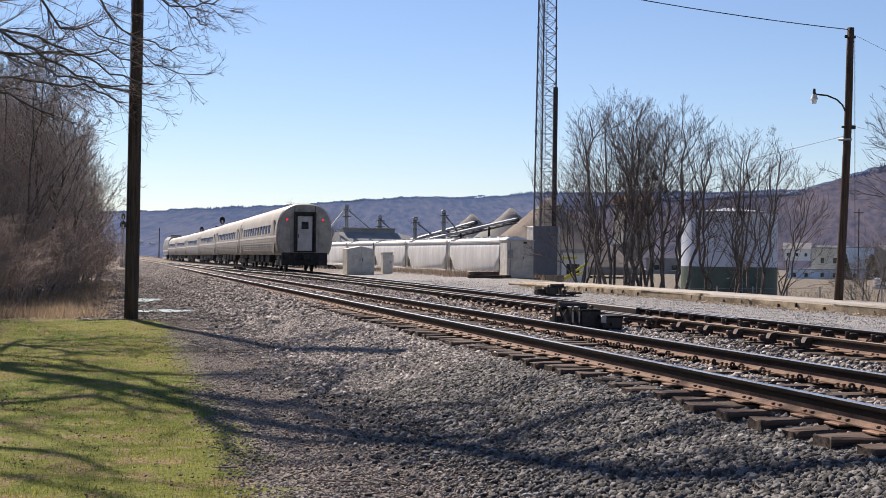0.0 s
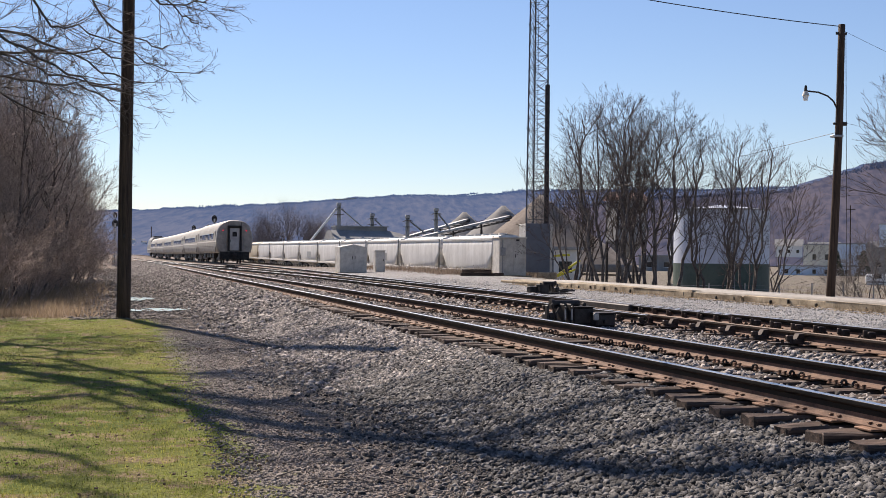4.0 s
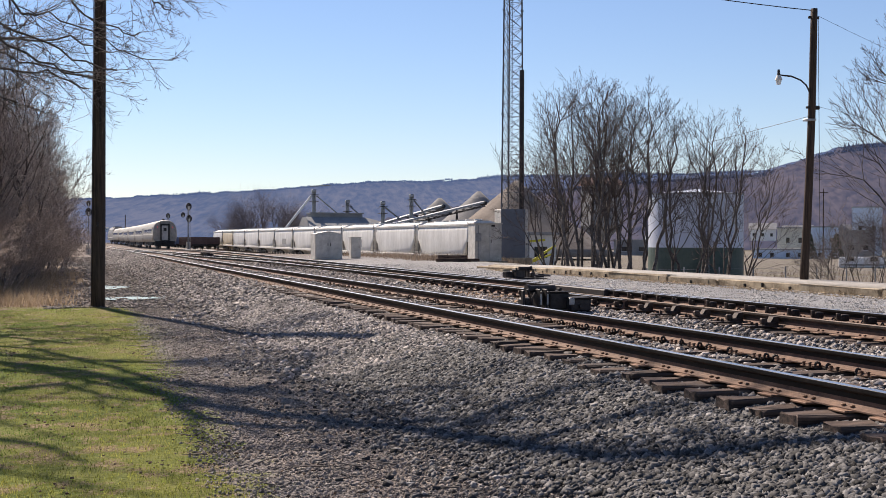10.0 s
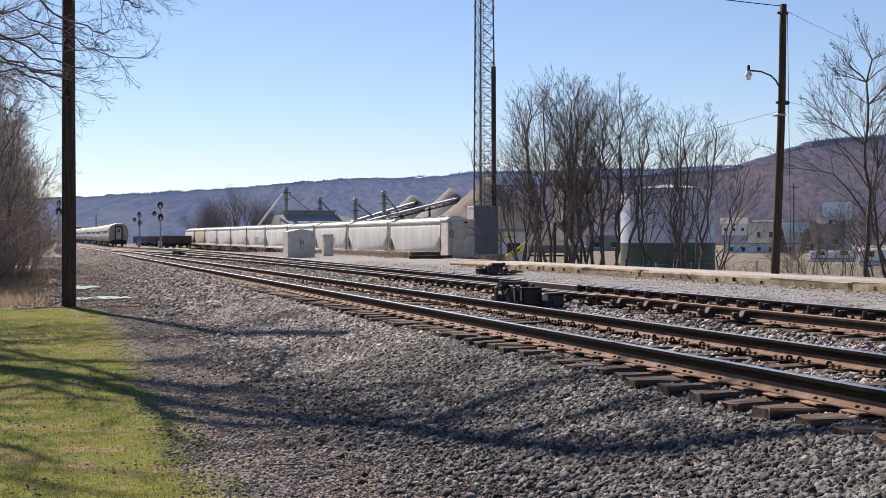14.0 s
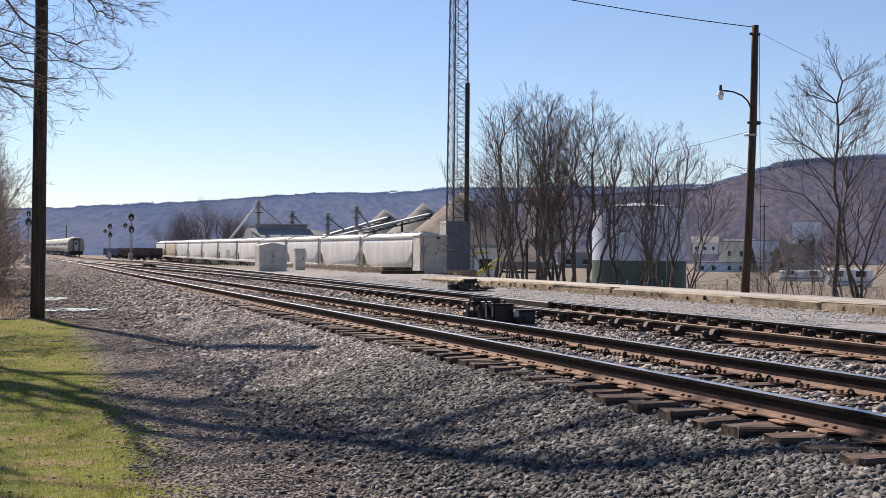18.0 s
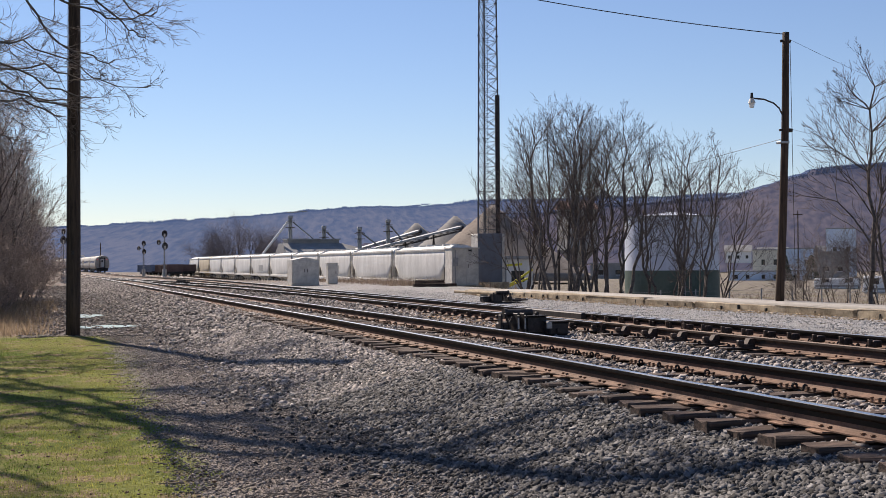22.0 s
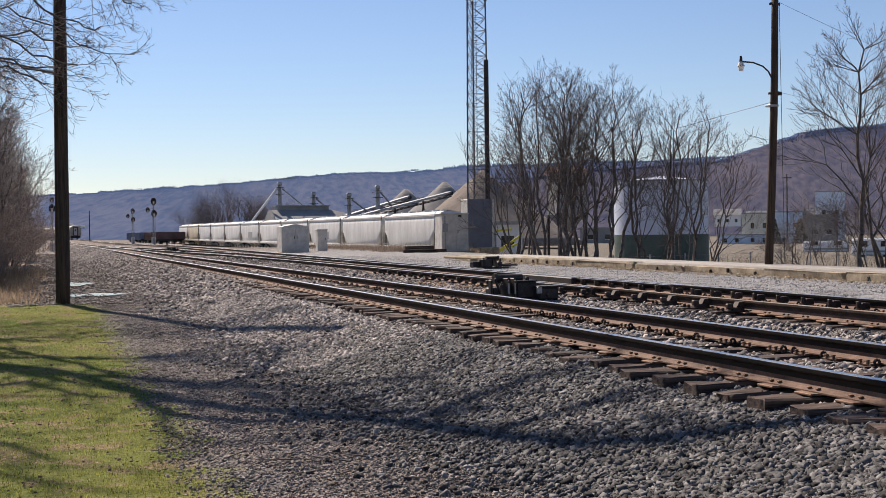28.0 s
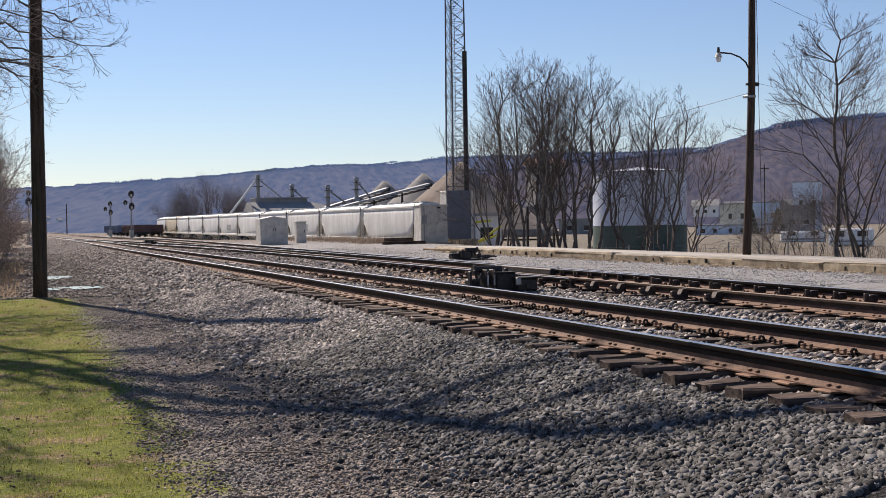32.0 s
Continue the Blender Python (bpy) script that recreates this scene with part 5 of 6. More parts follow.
overhanging_tree(21, "large bare tree whose limbs overhang the lawn", spot(-5.2, 31.0), 13.0, 0.27, (
    (12.5, (0.80, -0.25, 0.35), 5.0, 0.12), (10.2, (0.90, -0.35, 0.30), 5.0, 0.12), (11.0, (-0.6, 0.2, 0.6), 6.0, 0.10), (8.0, (-0.8, -0.3, 0.3), 5.4, 0.09), (6.4, (-0.7, 0.3, 0.2), 4.0, 0.07)),
    tilt=(0.07, -0.03, 1), kids=(0, 7, 5, 4, 2), ratio=(0.24, 0.42),
    boughs=((((-4.6, 30.7, 9.0),) + aloft(9.6, (-1.4, 17.8), (-0.56, 16.7), (0.11, 15.6), (0.7, 14.0), (1.32, 12.05), (2.1, 10.9), (2.85, 9.85), (3.2, 8.5), (3.5, 7.4), (4.1, 6.45), (4.8, 6.0), (5.6, 5.5)), 0.17),
            (((-4.6, 30.8, 8.4),) + aloft(9.0, (-1.5, 20.2), (-0.66, 19.4), (-0.16, 18.0), (0.45, 16.2), (0.85, 14.7), (1.4, 13.8), (1.81, 13.3), (2.23, 12.9), (2.65, 12.6), (3.3, 11.9), (3.7, 10.8)), 0.09),
            (aloft(9.6, (-0.56, 16.7), (-0.1, 15.2), (0.4, 14.1), (0.95, 12.9), (1.4, 11.7)), 0.09),
            (aloft(9.0, (1.81, 13.3), (2.3, 14.0), (2.7, 15.1), (3.05, 16.1), (3.1, 17.5)), 0.07),
            (aloft(9.0, (0.45, 16.2), (1.35, 16.2), (2.1, 16.3), (2.66, 16.7), (3.05, 16.4)), 0.03),
            (aloft(8.6, (0.9, 13.6), (1.06, 11.6), (1.46, 10.7), (2.0, 10.5), (2.6, 10.6), (3.1, 10.2), (3.4, 9.5), (3.75, 8.6)), 0.08),
            (aloft(9.6, (2.1, 10.9), (2.7, 11.4), (3.3, 11.3), (4.3, 11.3), (5.2, 10.3)), 0.035),
            (aloft(9.6, (2.85, 9.85), (3.5, 9.8), (4.3, 9.4), (5.0, 9.7), (5.7, 9.5)), 0.07),
            (aloft(9.6, (3.2, 8.5), (4.0, 8.2), (4.8, 8.0), (5.6, 7.6)), 0.06),
            (aloft(8.6, (1.06, 11.6), (1.0, 10.2), (1.25, 9.5), (1.65, 9.55), (2.0, 9.5)), 0.04),
            (((-4.5, 30.7, 10.0),) + aloft(10.4, (-1.4, 23.3), (-0.78, 23.2), (-0.2, 23.5), (0.2, 25.0)), 0.08)),
    sprays=HIGH + LOW)
overhanging_tree(25, "tall bare tree beside the lawn with a wide crown", spot(-5.4, 21.5), 15.0, 0.24, (
    (12.3, (-0.2, -0.6, 0.6), 5.0, 0.09), (11.0, (-0.6, -0.4, 0.5), 6.0, 0.10)), levels=4, kids=(0, 5, 3, 3),
    boughs=((((-5.2, 21.5, 7.4),) + aloft(8.6, (-1.2, 11.0), (-0.35, 10.4), (-0.1, 9.8), (0.15, 9.1)), 0.08),
            (((-5.1, 21.4, 8.4),) + aloft(9.0, (-0.4, 14.2), (0.04, 13.9), (0.37, 13.1), (0.83, 12.5)), 0.09)))
bare_tree(19, "large bare tree at the lawn's far corner", spot(-9.5, 36.0), 1, 13.0, 0.24, 4, 0.9, 0.15, (12, 6, 5, 4), 0.04, rmin=0.007)
th = [bare_tree(30 + i, "tangled brown leafless thicket beside the lane", (0, 0, 0), 15, 4.8, 0.05, 3, 0.58, 0.45, (8, 7, 5), 0.34, "thicket", "bush", "thicket", BRUSH, BRUSH, 1.6, rmin=0.008, ratio=(0.34, 0.62)) for i in range(3)]
low = [bare_tree(40 + i, "low dense russet brush at the lane's edge", (0, 0, 0), 12, 4.4, 0.045, 3, 0.7, 0.3, (7, 6, 5), 0.5, "thicket", "bush", "thicket", RUSSET, RUSSET, 2.0, rmin=0.010, ratio=(0.34, 0.62)) for i in range(2)]
rng = random.Random(3)
places = [(-3.9, 37.5), (-6.8, 38), (-9.5, 40), (-3.8, 41), (-7, 40), (-2.9, 44), (-6, 46), (-2.2, 50), (-5.5, 52), (-1.6, 57), (-5, 60), (-1.3, 65), (-4.6, 69), (-1.2, 75), (-4.5, 80), (-1.5, 88), (-5, 94), (-2.2, 104), (-6, 112), (-3.5, 124)]
for i, (x, y) in enumerate(places):
    x -= 1.1
    sc = rng.uniform(0.85, 1.15) * (1.35 if x < -5.2 else 0.78) * (0.72 if y < 42 and x > -7 else 1.0)
    m = pose(*spot(x, y), 0, 0, rng.uniform(0, 360))
    if i < 3:
        c = th[i]
        c.matrix_basis = m
    else:
        c = copy_thing(th[i % 3], m)
    c.scale = (sc, sc, sc * rng.uniform(1.0, 1.25))

for i in range(22):
    y = 35.5 + 1.7 * i
    x = -3.1 + 1.5 * min(1, i / 12) + rng.uniform(-0.5, 0.3)
    m = pose(*spot(x, y), 0, 0, rng.uniform(0, 360))
    c = low[i] if i < 2 else copy_thing(low[i % 2], m)
    c.matrix_basis = m
    sc = rng.uniform(0.32, 0.52)
    c.scale = (sc * 1.25, sc * 1.25, sc)

for i, (x, y, h, w) in enumerate(((-2.9, 44.5, 8.2, 2.3), (-2.4, 51.0, 8.4, 2.3), (-2.1, 60.0, 8.0, 2.3), (-1.8, 71.0, 7.6, 2.3), (-1.6, 86.0, 7.6, 2.3))):
    domed_tree(70 + i, "bushy grey-brown leafless tree in the thicket", spot(x, y), 5, h, w, 0.07, (9, 7, 5), 0.06, 0.9, rmin=0.007, group="trees of the thicket", twig=BRUSH)

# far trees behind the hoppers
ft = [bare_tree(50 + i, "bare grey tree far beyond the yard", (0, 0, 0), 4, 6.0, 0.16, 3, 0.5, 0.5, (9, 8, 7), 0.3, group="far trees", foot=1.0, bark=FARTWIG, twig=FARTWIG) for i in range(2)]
for i, (x, y, sc) in enumerate(((38, 325, 1.15), (42.5, 330, 1.3), (46, 324, 1.2), (50, 333, 1.05), (54, 322, 1.0), (57.5, 330, 0.8), (61, 326, 0.75), (34.5, 335, 0.9))):
    x, sc = x + 6.0, sc * 1.15
    m = pose(x, y, -1.4, 0, 0, 67 * i)
    c = ft[i] if i < 2 else copy_thing(ft[i % 2], m)
    c.matrix_basis = m
    c.scale = (sc, sc, sc)


# ---- stone works beyond the siding ----
def pile(loc, r, h, seed, label, stuff=PILE):
    rng = random.Random(seed)
    bm = bmesh.new()
    rings = []
    for k in range(9):
        f = k / 8
        rings.append([(r * (1 - f) * math.cos(a) * (1 + 0.03 * math.sin(5 * a + k)) + 0.02, r * (1 - f) * math.sin(a), h * (f - 0.06 * math.sin(f * math.pi)) if f < 1 else h * 0.985) for a in np.linspace(0, 2 * math.pi, 41)[:-1]])
    rings[-1] = [(0.4 * math.cos(a), 0.4 * math.sin(a), h * 0.98) for a in np.linspace(0, 2 * math.pi, 41)[:-1]]
    loft(bm, rings)
    ob = tagged(finish("spoil_heap", bm, stuff, None, "", True), label, "gravel pile", "stone piles")
    ob.matrix_basis = pose(*loc)
    return ob


pile((77.5, 262, -1.4), 17.0, 12.6, 1, "grey cone of crushed stone")
pile((82.5, 250, -1.4), 18.5, 13.7, 2, "large grey cone of crushed stone")
pile((85.6, 235, -1.4), 21.0, 15.4, 3, "brown cone of crushed stone near the mast", PILEBROWN)


def conveyor(a, b, legs, label):
    e = thing("conveyor", label, "conveyor", "stone works")
    a, b = Vector(a), Vector(b)
    d = (b - a).normalized()
    side = Vector((d.y, -d.x, 0)).normalized() * 0.9
    part("deck", loft(bmesh.new(), [[p + side, p - side, p - side + Vector((0, 0, 0.35)), p + side + Vector((0, 0, 0.35))] for p in (a, b)]), GALV, e)
    bm = bmesh.new()
    n = int((b - a).length / 1.6)
    for s in (side, -side):
        cy(bm, a + s - Vector((0, 0, 0.6)), b + s - Vector((0, 0, 0.6)), 0.08, n=5)
        for i in range(n):
            p, q = a.lerp(b, i / n), a.lerp(b, (i + 1) / n)
            cy(bm, p + s, q + s - Vector((0, 0, 0.6)), 0.05, n=4)
    part("truss", bm, IRON, e)
    for f in legs:
        p = a.lerp(b, f)
        for s in (side * 1.4, -side * 1.4):
            part("leg", cyl((p.x + s.x, p.y + s.y, -1.4), p, 0.12, n=6), IRON, e)
    part("head_pulley", cyl(b + side, b - side, 0.4, n=12), IRON, e)
    return e


conveyor((50.0, 221, 2.9), (75.5, 226, 8.8), (0.55, 0.78), "long dark truss conveyor rising to the piles")
conveyor((52.0, 229, 3.4), (69.0, 232, 8.2), (0.6,), "dark truss conveyor rising to the rear pile")


def elevator_tower(loc, h, dish, label):
    e = thing("bucket_elevator", label, "elevator tower", "stone works", "", loc)
    for sx in (-0.19, 0.19):
        part("leg_casing", box(sx - 0.15, sx + 0.15, -0.25, 0.25, 0, h, 0.02), GALV, e)
    part("head", box(-0.42, 0.42, -0.4, 0.4, h, h + 0.7, 0.12), GALV, e)
    part("platform", box(-0.8, 0.8, -0.8, 0.8, h - 1.6, h - 1.5), IRON, e)
    part("upper_platform", box(-0.6, 0.8, -0.6, 0.6, h - 0.35, h - 0.27), IRON, e)
    for sx in (-0.8, 0.8):
        part("railing", box(sx - 0.04, sx + 0.04, -0.8, 0.8, h - 0.62, h - 0.54), IRON, e)
    if dish:
        part("spout", cyl((-0.5, 0, h - 0.5), (-6.0, 0, 4.5), 0.22, n=8), WHITE, e)
        part("spout", cyl((0.5, 0, h - 0.5), (6.0, 0, 7.0), 0.12, n=8), GALV, e)
        part("lamp_arm", box(0.2, 4.2, -0.1, 0.1, h + 1.2, h + 1.4, m=pose(0, 0, 0, 0, -4, 0)), GALV, e)
    else:
        part("spout", cyl((0.5, 0, h - 0.5), (4.0, 0, 6.5), 0.16, n=8), GALV, e)
    return e


elevator_tower((44.4, 235, -1.4), 12.0, True, "grey elevator tower with slanting spouts and a lamp arm")
elevator_tower((51.6, 238, -1.4), 10.2, False, "short grey elevator tower")
elevator_tower((55.5, 225, -1.4), 9.6, False, "grey elevator tower with platforms")
elevator_tower((61.0, 225, -1.4), 11.0, False, "tall grey elevator tower with platforms")
shed = thing("storage_shed", "long grey metal storage shed with a raised ridge", "shed", loc=(48.5, 236, -2.0))
part("wall", box(-5.4, 11.6, -5.5, 5.5, 0, 6.2), SHEDGREY, shed)
part("roof", loft(bmesh.new(), [[(x, -6, 6.2), (x, 6, 6.2), (x, 2.2, z), (x, -2.2, z)] for x, z in ((-5.8, 8.0), (5.8, 8.0), (12.0, 6.3))]), SHEDGREY, shed)
part("ridge_house", box(-4.8, 5.2, -2.0, 2.0, 7.9, 8.7, 0.05), SHEDGREY, shed, "ridge gallery")
part("ridge_roof", box(-5.0, 5.4, -2.3, 2.3, 8.7, 8.9), GALV, shed)

tank = thing("storage_tank", "pale storage tank with a dark green lower band", "tank", loc=(43.8, 82, -1.35))
part("upper_shell", cyl((0, 0, 2.5), (0, 0, 6.4), 3.42, n=64), TANKWHITE, tank, smooth=False)
part("green_band", cyl((0, 0, 0.0), (0, 0, 2.5), 3.43, n=64), TANKGREEN, tank, "dark green lower band")
part("roof", cyl((0, 0, 6.4), (0, 0, 6.75), 3.47, 0.3, n=64), TANKWHITE, tank)
part("rim", cyl((0, 0, 6.32), (0, 0, 6.42), 3.5, n=64), GALV, tank)
bm = bmesh.new()
for s in (-0.22, 0.22):
    cy(bm, (s - 1.0, -3.42, 0.3), (s - 1.0, -3.42, 7.0), 0.03, n=5)
for z in np.arange(0.5, 7, 0.35):
    cy(bm, (-1.22, -3.42, z), (-0.78, -3.42, z), 0.02, n=4)
part("ladder", bm, GALV, tank)


hopper_house = thing("hopper_house", "grey raised hopper house with a rusty red roof", "shed", "stone works", "", (42.0, 95.0, -1.4))
part("bin", box(-1.3, 1.3, -1.2, 1.2, 4.2, 7.6, 0.03), SHEDGREY, hopper_house)
part("roof", loft(bmesh.new(), [[(x, -1.45, 7.6), (x, 1.45, 7.6), (x, 0, 8.3)] for x in (-1.5, 1.5)]), RUSTROOF, hopper_house, "rusty red sheet roof")
part("chute", loft(bmesh.new(), [[(-1.2, -1.1, 4.2), (1.2, -1.1, 4.2), (1.2, 1.1, 4.2), (-1.2, 1.1, 4.2)], [(-0.3, -0.3, 2.8), (0.3, -0.3, 2.8), (0.3, 0.3, 2.8), (-0.3, 0.3, 2.8)]]), GALV, hopper_house)
for x in (-1.2, 1.2):
    for y in (-1.1, 1.1):
        part("leg", box(x - 0.09, x + 0.09, y - 0.09, y + 0.09, 0, 4.2), IRON, hopper_house)


# ---- buildings on the far side ----
def building(name, label, loc, w, dpt, h, wallm, wins, rz=0.0):
    e = thing(name, label, "building", "far buildings", "", loc, rz)
    part("wall", box(-w / 2, w / 2, -dpt / 2, dpt / 2, 0, h), wallm, e)
    part("roof", box(-w / 2 - 0.25, w / 2 + 0.25, -dpt / 2 - 0.25, dpt / 2 + 0.25, h, h + 0.3), GALV, e)
    for x, z, ww, hh in wins:
        wi = part("window", box(x - ww / 2, x + ww / 2, -dpt / 2 - 0.06, -dpt / 2 - 0.004, z, z + hh), GLASS, e)
        part("frame", box(x - ww / 2 - 0.1, x + ww / 2 + 0.1, -dpt / 2 - 0.09, -dpt / 2 - 0.062, z - 0.12, z), WHITE, wi)
    return e


building("site_shed", "low white flat-roofed shed beyond the shrubs", (38.2, 105, -1.5), 5.6, 5, 3.6, HOPPER, ((-2.0, 1.6, 1.2, 1.0), (1.4, 1.6, 1.2, 1.0)))
building("cream_building", "cream two-storey block building with a dark window", (189.5, 300, -3.4), 7.6, 9, 8.6, CREAM, ((-1.0, 4.6, 0.9, 1.5), (2.2, 4.6, 0.9, 1.5)), -32)
building("blue_building", "pale blue metal-sided works building", (203.0, 306, -3.6), 8.8, 12, 9.2, BLUEWALL, ((-2.5, 1.0, 1.2, 2.4), (1, 1.0, 1.2, 2.4), (2.5, 5.0, 1.2, 1.2)), -32)
building("low_shed", "low pale blue shed with a row of windows", (182.0, 288, -3.4), 20, 8, 2.9, BLUEWALL, tuple((x, 1.0, 0.9, 1.1) for x in (-8, -5, -1, 2, 4.4, 7)), -32)
building("tall_block", "tall pale blue hopper building", (242.0, 340, -3.8), 9.0, 10, 16.2, BLUEWALL, ((-2, 9, 1.2, 1.5), (2, 9, 1.2, 1.5)), -35)
building("grey_shed", "long grey roofed shed", (223, 321, -3.8), 13, 12, 8.6, SHEDGREY, tuple((x, 3.0, 1.5, 1.4) for x in range(-4, 5, 4)), -34)
building("long_shed", "long low grey storage building behind the works", (170, 330, -3.4), 36, 10, 5.2, SHEDGREY, tuple((x, 2.0, 1.5, 1.4) for x in range(-15, 16, 5)), -27)
for i, (x, y, z, w, c) in enumerate(((313, 520, 8, 12, WHITE), (333, 522, 7, 14, SHEDGREY), (352, 528, 6, 12, WHITE), (290, 530, 4, 13, SHEDGREY), (270, 540, 5, 12, WHITE), (375, 540, 8, 12, CREAM), (38, 1090, 13, 9, WHITE), (29, 1110, 15, 8, WHITE))):
    h = thing("house", "small distant gabled house", "house", "far houses", "", (x, y, z - 6), -32 + 9 * i)
    if y > 1000:
        h.scale = (0.42, 0.42, 0.42)
    part("wall", box(-w / 2, w / 2, -4.5, 4.5, 0, 5.5), c, h)
    part("roof", loft(bmesh.new(), [[(xx, -5.2, 5.4), (xx, 5.2, 5.4), (xx, 0, 8.4)] for xx in (-w / 2 - 0.5, w / 2 + 0.5)]), SHEDGREY, h)
    for k in range(3):
        part("window", box(-w / 3 + k * w / 3 - 0.6, -w / 3 + k * w / 3 + 0.6, -4.57, -4.504, 2, 3.5), GLASS, h)


def trailer(loc, w, h, rz, label):
    e = thing("camper_trailer", label, "trailer", "parked trailers", "", loc, rz)
    part("body", box(-w / 2, w / 2, -1.2, 1.2, 0.5, h, 0.2), WHITE, e)
    part("stripe", box(-w / 2 + 0.2, w / 2 - 0.2, -1.215, -1.2, 0.9, 1.1), SHEDGREY, e)
    for x in (-w / 4, w / 4):
        part("window", box(x - 0.5, x + 0.5, -1.23, -1.203, 1.5, 2.1), GLASS, e)
        part("wheel", cyl((x, -1.15, 0.36), (x, -0.9, 0.36), 0.36, n=14), BLACKRUB, e)
    return e


trailer((106.0, 150, -2.6), 6.2, 2.1, -33, "long low white camper trailer")
trailer((83.7, 110, -2.1), 4.6, 2.35, -38, "white camper van with a dark window")
for x, y in ((181.5, 279), (189.5, 279)):
    e = thing("conifer", "small dark evergreen tree", "tree", "evergreens", "", (x, y, -3.3), 0)
    e.scale = (1.25, 1.25, 1.25)
    part("trunk", cyl((0, 0, 0), (0, 0, 5.4), 0.14, 0.04), BARK, e)
    rs = np.random.RandomState(int(x))
    k = 900
    z = rs.uniform(0.4, 5.6, k)
    r = (5.8 - z) * 0.30 * np.sqrt(rs.uniform(0.05, 1, k))
    a = rs.uniform(0, 2 * np.pi, k)
    c = np.stack([r * np.cos(a), r * np.sin(a), z], 1)
    out = np.stack([np.cos(a), np.sin(a), -0.3 + 0 * a], 1)
    v, f = tubes(np.concatenate([c, np.full((k, 1), 0.09), c + 0.45 * out, np.full((k, 1), 0.01)], 1), 3)
    raw("needles", v, f, CONIFER, e)
for i, (x, y, hh) in enumerate(((133.0, 200, 13.0), (120.0, 235, 12.0), (12.05, 300, 9.0))):
    e = thing("utility_pole", "thin distant wooden utility pole on the far side", "utility pole", "poles", "", (x, y, -1.6))
    part("shaft", cyl((0, 0, 0), (0, 0, hh), 0.14, 0.1), POLEWOOD, e)
    if i < 2:
        part("crossarm", box(-1.0, 1.0, -0.06, 0.06, hh - 0.8, hh - 0.65), POLEWOOD, e)
bm = bmesh.new()
fence = thing("wire_fence", "low field fence of thin grey posts", "fence", loc=(0, 0, 0))
for i in range(14):
    p = Vector((36 + i * 3.2, 74 + i * 1.0, 0))
    z = float(height(p.x, p.y))
    part("post", cyl((p.x, p.y, z - 0.2), (p.x, p.y, z + 1.2), 0.05, n=6), GALV, fence)
v, f = tubes([[36, 74, -1.38 + h, 0.008, 36 + 13 * 3.2, 74 + 13, -1.38 + h, 0.008] for h in (0.4, 0.8, 1.1)], 4)
raw("strand", v, f, GALV, fence)


# ---- hills ----
AZ = [-60, -20, -6, 0.6, 5.9, 7.6, 10.3, 12.9, 17.3, 19.2, 25, 30.9, 32.6, 34.5, 37.2, 45, 60, 75]
EL = [0.022, 0.026, 0.030, 0.0322, 0.0375, 0.0399, 0.0434, 0.0472, 0.0495, 0.0525, 0.0540, 0.0552, 0.0645, 0.0745, 0.0765, 0.082, 0.08, 0.06]


def hill(name, label, r0, r1, scale, mt, lo, hi, seed, n_az=420, n_r=16):
    rs = np.random.RandomState(seed)
    az = np.linspace(lo, hi, n_az)
    crest = np.interp(az, AZ, EL) * scale
    fade = np.clip((az - lo) / 6, 0, 1) * np.clip((hi - az) / 6, 0, 1) if scale < 1 else 1
    verts = []
    for k in range(n_r):
        f = k / (n_r - 1)
        r = r0 + (r1 - r0) * f
        prof = f ** 1.25
        z = EYE - 4.0 + (crest * fade * r1 + 2.4) * prof
        z = z + 6 * prof * (1 - f) * (np.sin(np.radians(az) * 55 + 3 * f) + 0.6 * np.sin(np.radians(az) * 131 + 5 * f))
        if k == n_r - 1:
            z = z + rs.normal(0, 0.7, n_az)
        verts.append(np.stack([r * np.sin(np.radians(az)), r * np.cos(np.radians(az)), z], 1))
    v = np.concatenate(verts)
    i = (np.arange(n_r - 1)[:, None] * n_az + np.arange(n_az - 1)[None]).ravel()
    f = np.stack([i, i + 1, i + n_az + 1, i + n_az], 1)
    turn = radians(33 if r1 < 1500 else 12)            # grain of the woods runs up the slope
    c, s = math.cos(turn), math.sin(turn)
    v = v @ np.array([[c, s, 0], [-s, c, 0], [0, 0, 1]])
    ob = tagged(raw(name, v, f, mt, smooth=True), label, "hill", kind="structure")
    ob.matrix_basis = pose(0, 0, 0, 0, 0, -math.degrees(turn))
    return ob, verts


HILL = mat("wooded_hillside_haze_glow", (0.022, 0.025, 0.029), (0.07, 0.064, 0.057), 0.012, 1.0, bump=0.9, bscale=0.13, depth=6.0, spec=0.0, fine=0.9, stretch=(1, 0.11, 1))
HILLNEAR = mat("near_hillside_haze_glow", (0.030, 0.025, 0.028), (0.080, 0.063, 0.060), 0.016, 1.0, bump=0.4, bscale=0.2, depth=5.0, spec=0.0, stretch=(1, 0.11, 1), fine=0.9)
for m, air in ((HILL, 0.15), (HILLNEAR, 0.065)):      # air light of the distance, added to the backdrop as blue emission
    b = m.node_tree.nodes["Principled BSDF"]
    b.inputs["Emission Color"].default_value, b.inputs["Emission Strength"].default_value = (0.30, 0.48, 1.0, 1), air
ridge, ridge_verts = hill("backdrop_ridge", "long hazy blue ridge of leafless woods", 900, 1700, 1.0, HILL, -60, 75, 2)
NEAR_AZ = [8, 12, 16, 20, 24, 30.9, 32.6, 34.5, 37.2, 45, 60, 75]
NEAR_EL = [0.0, 0.012, 0.026, 0.038, 0.047, 0.0535, 0.0635, 0.0735, 0.0755, 0.081, 0.08, 0.06]
AZ, EL = NEAR_AZ, NEAR_EL
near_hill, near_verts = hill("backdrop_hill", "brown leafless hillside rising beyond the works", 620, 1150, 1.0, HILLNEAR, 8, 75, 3)
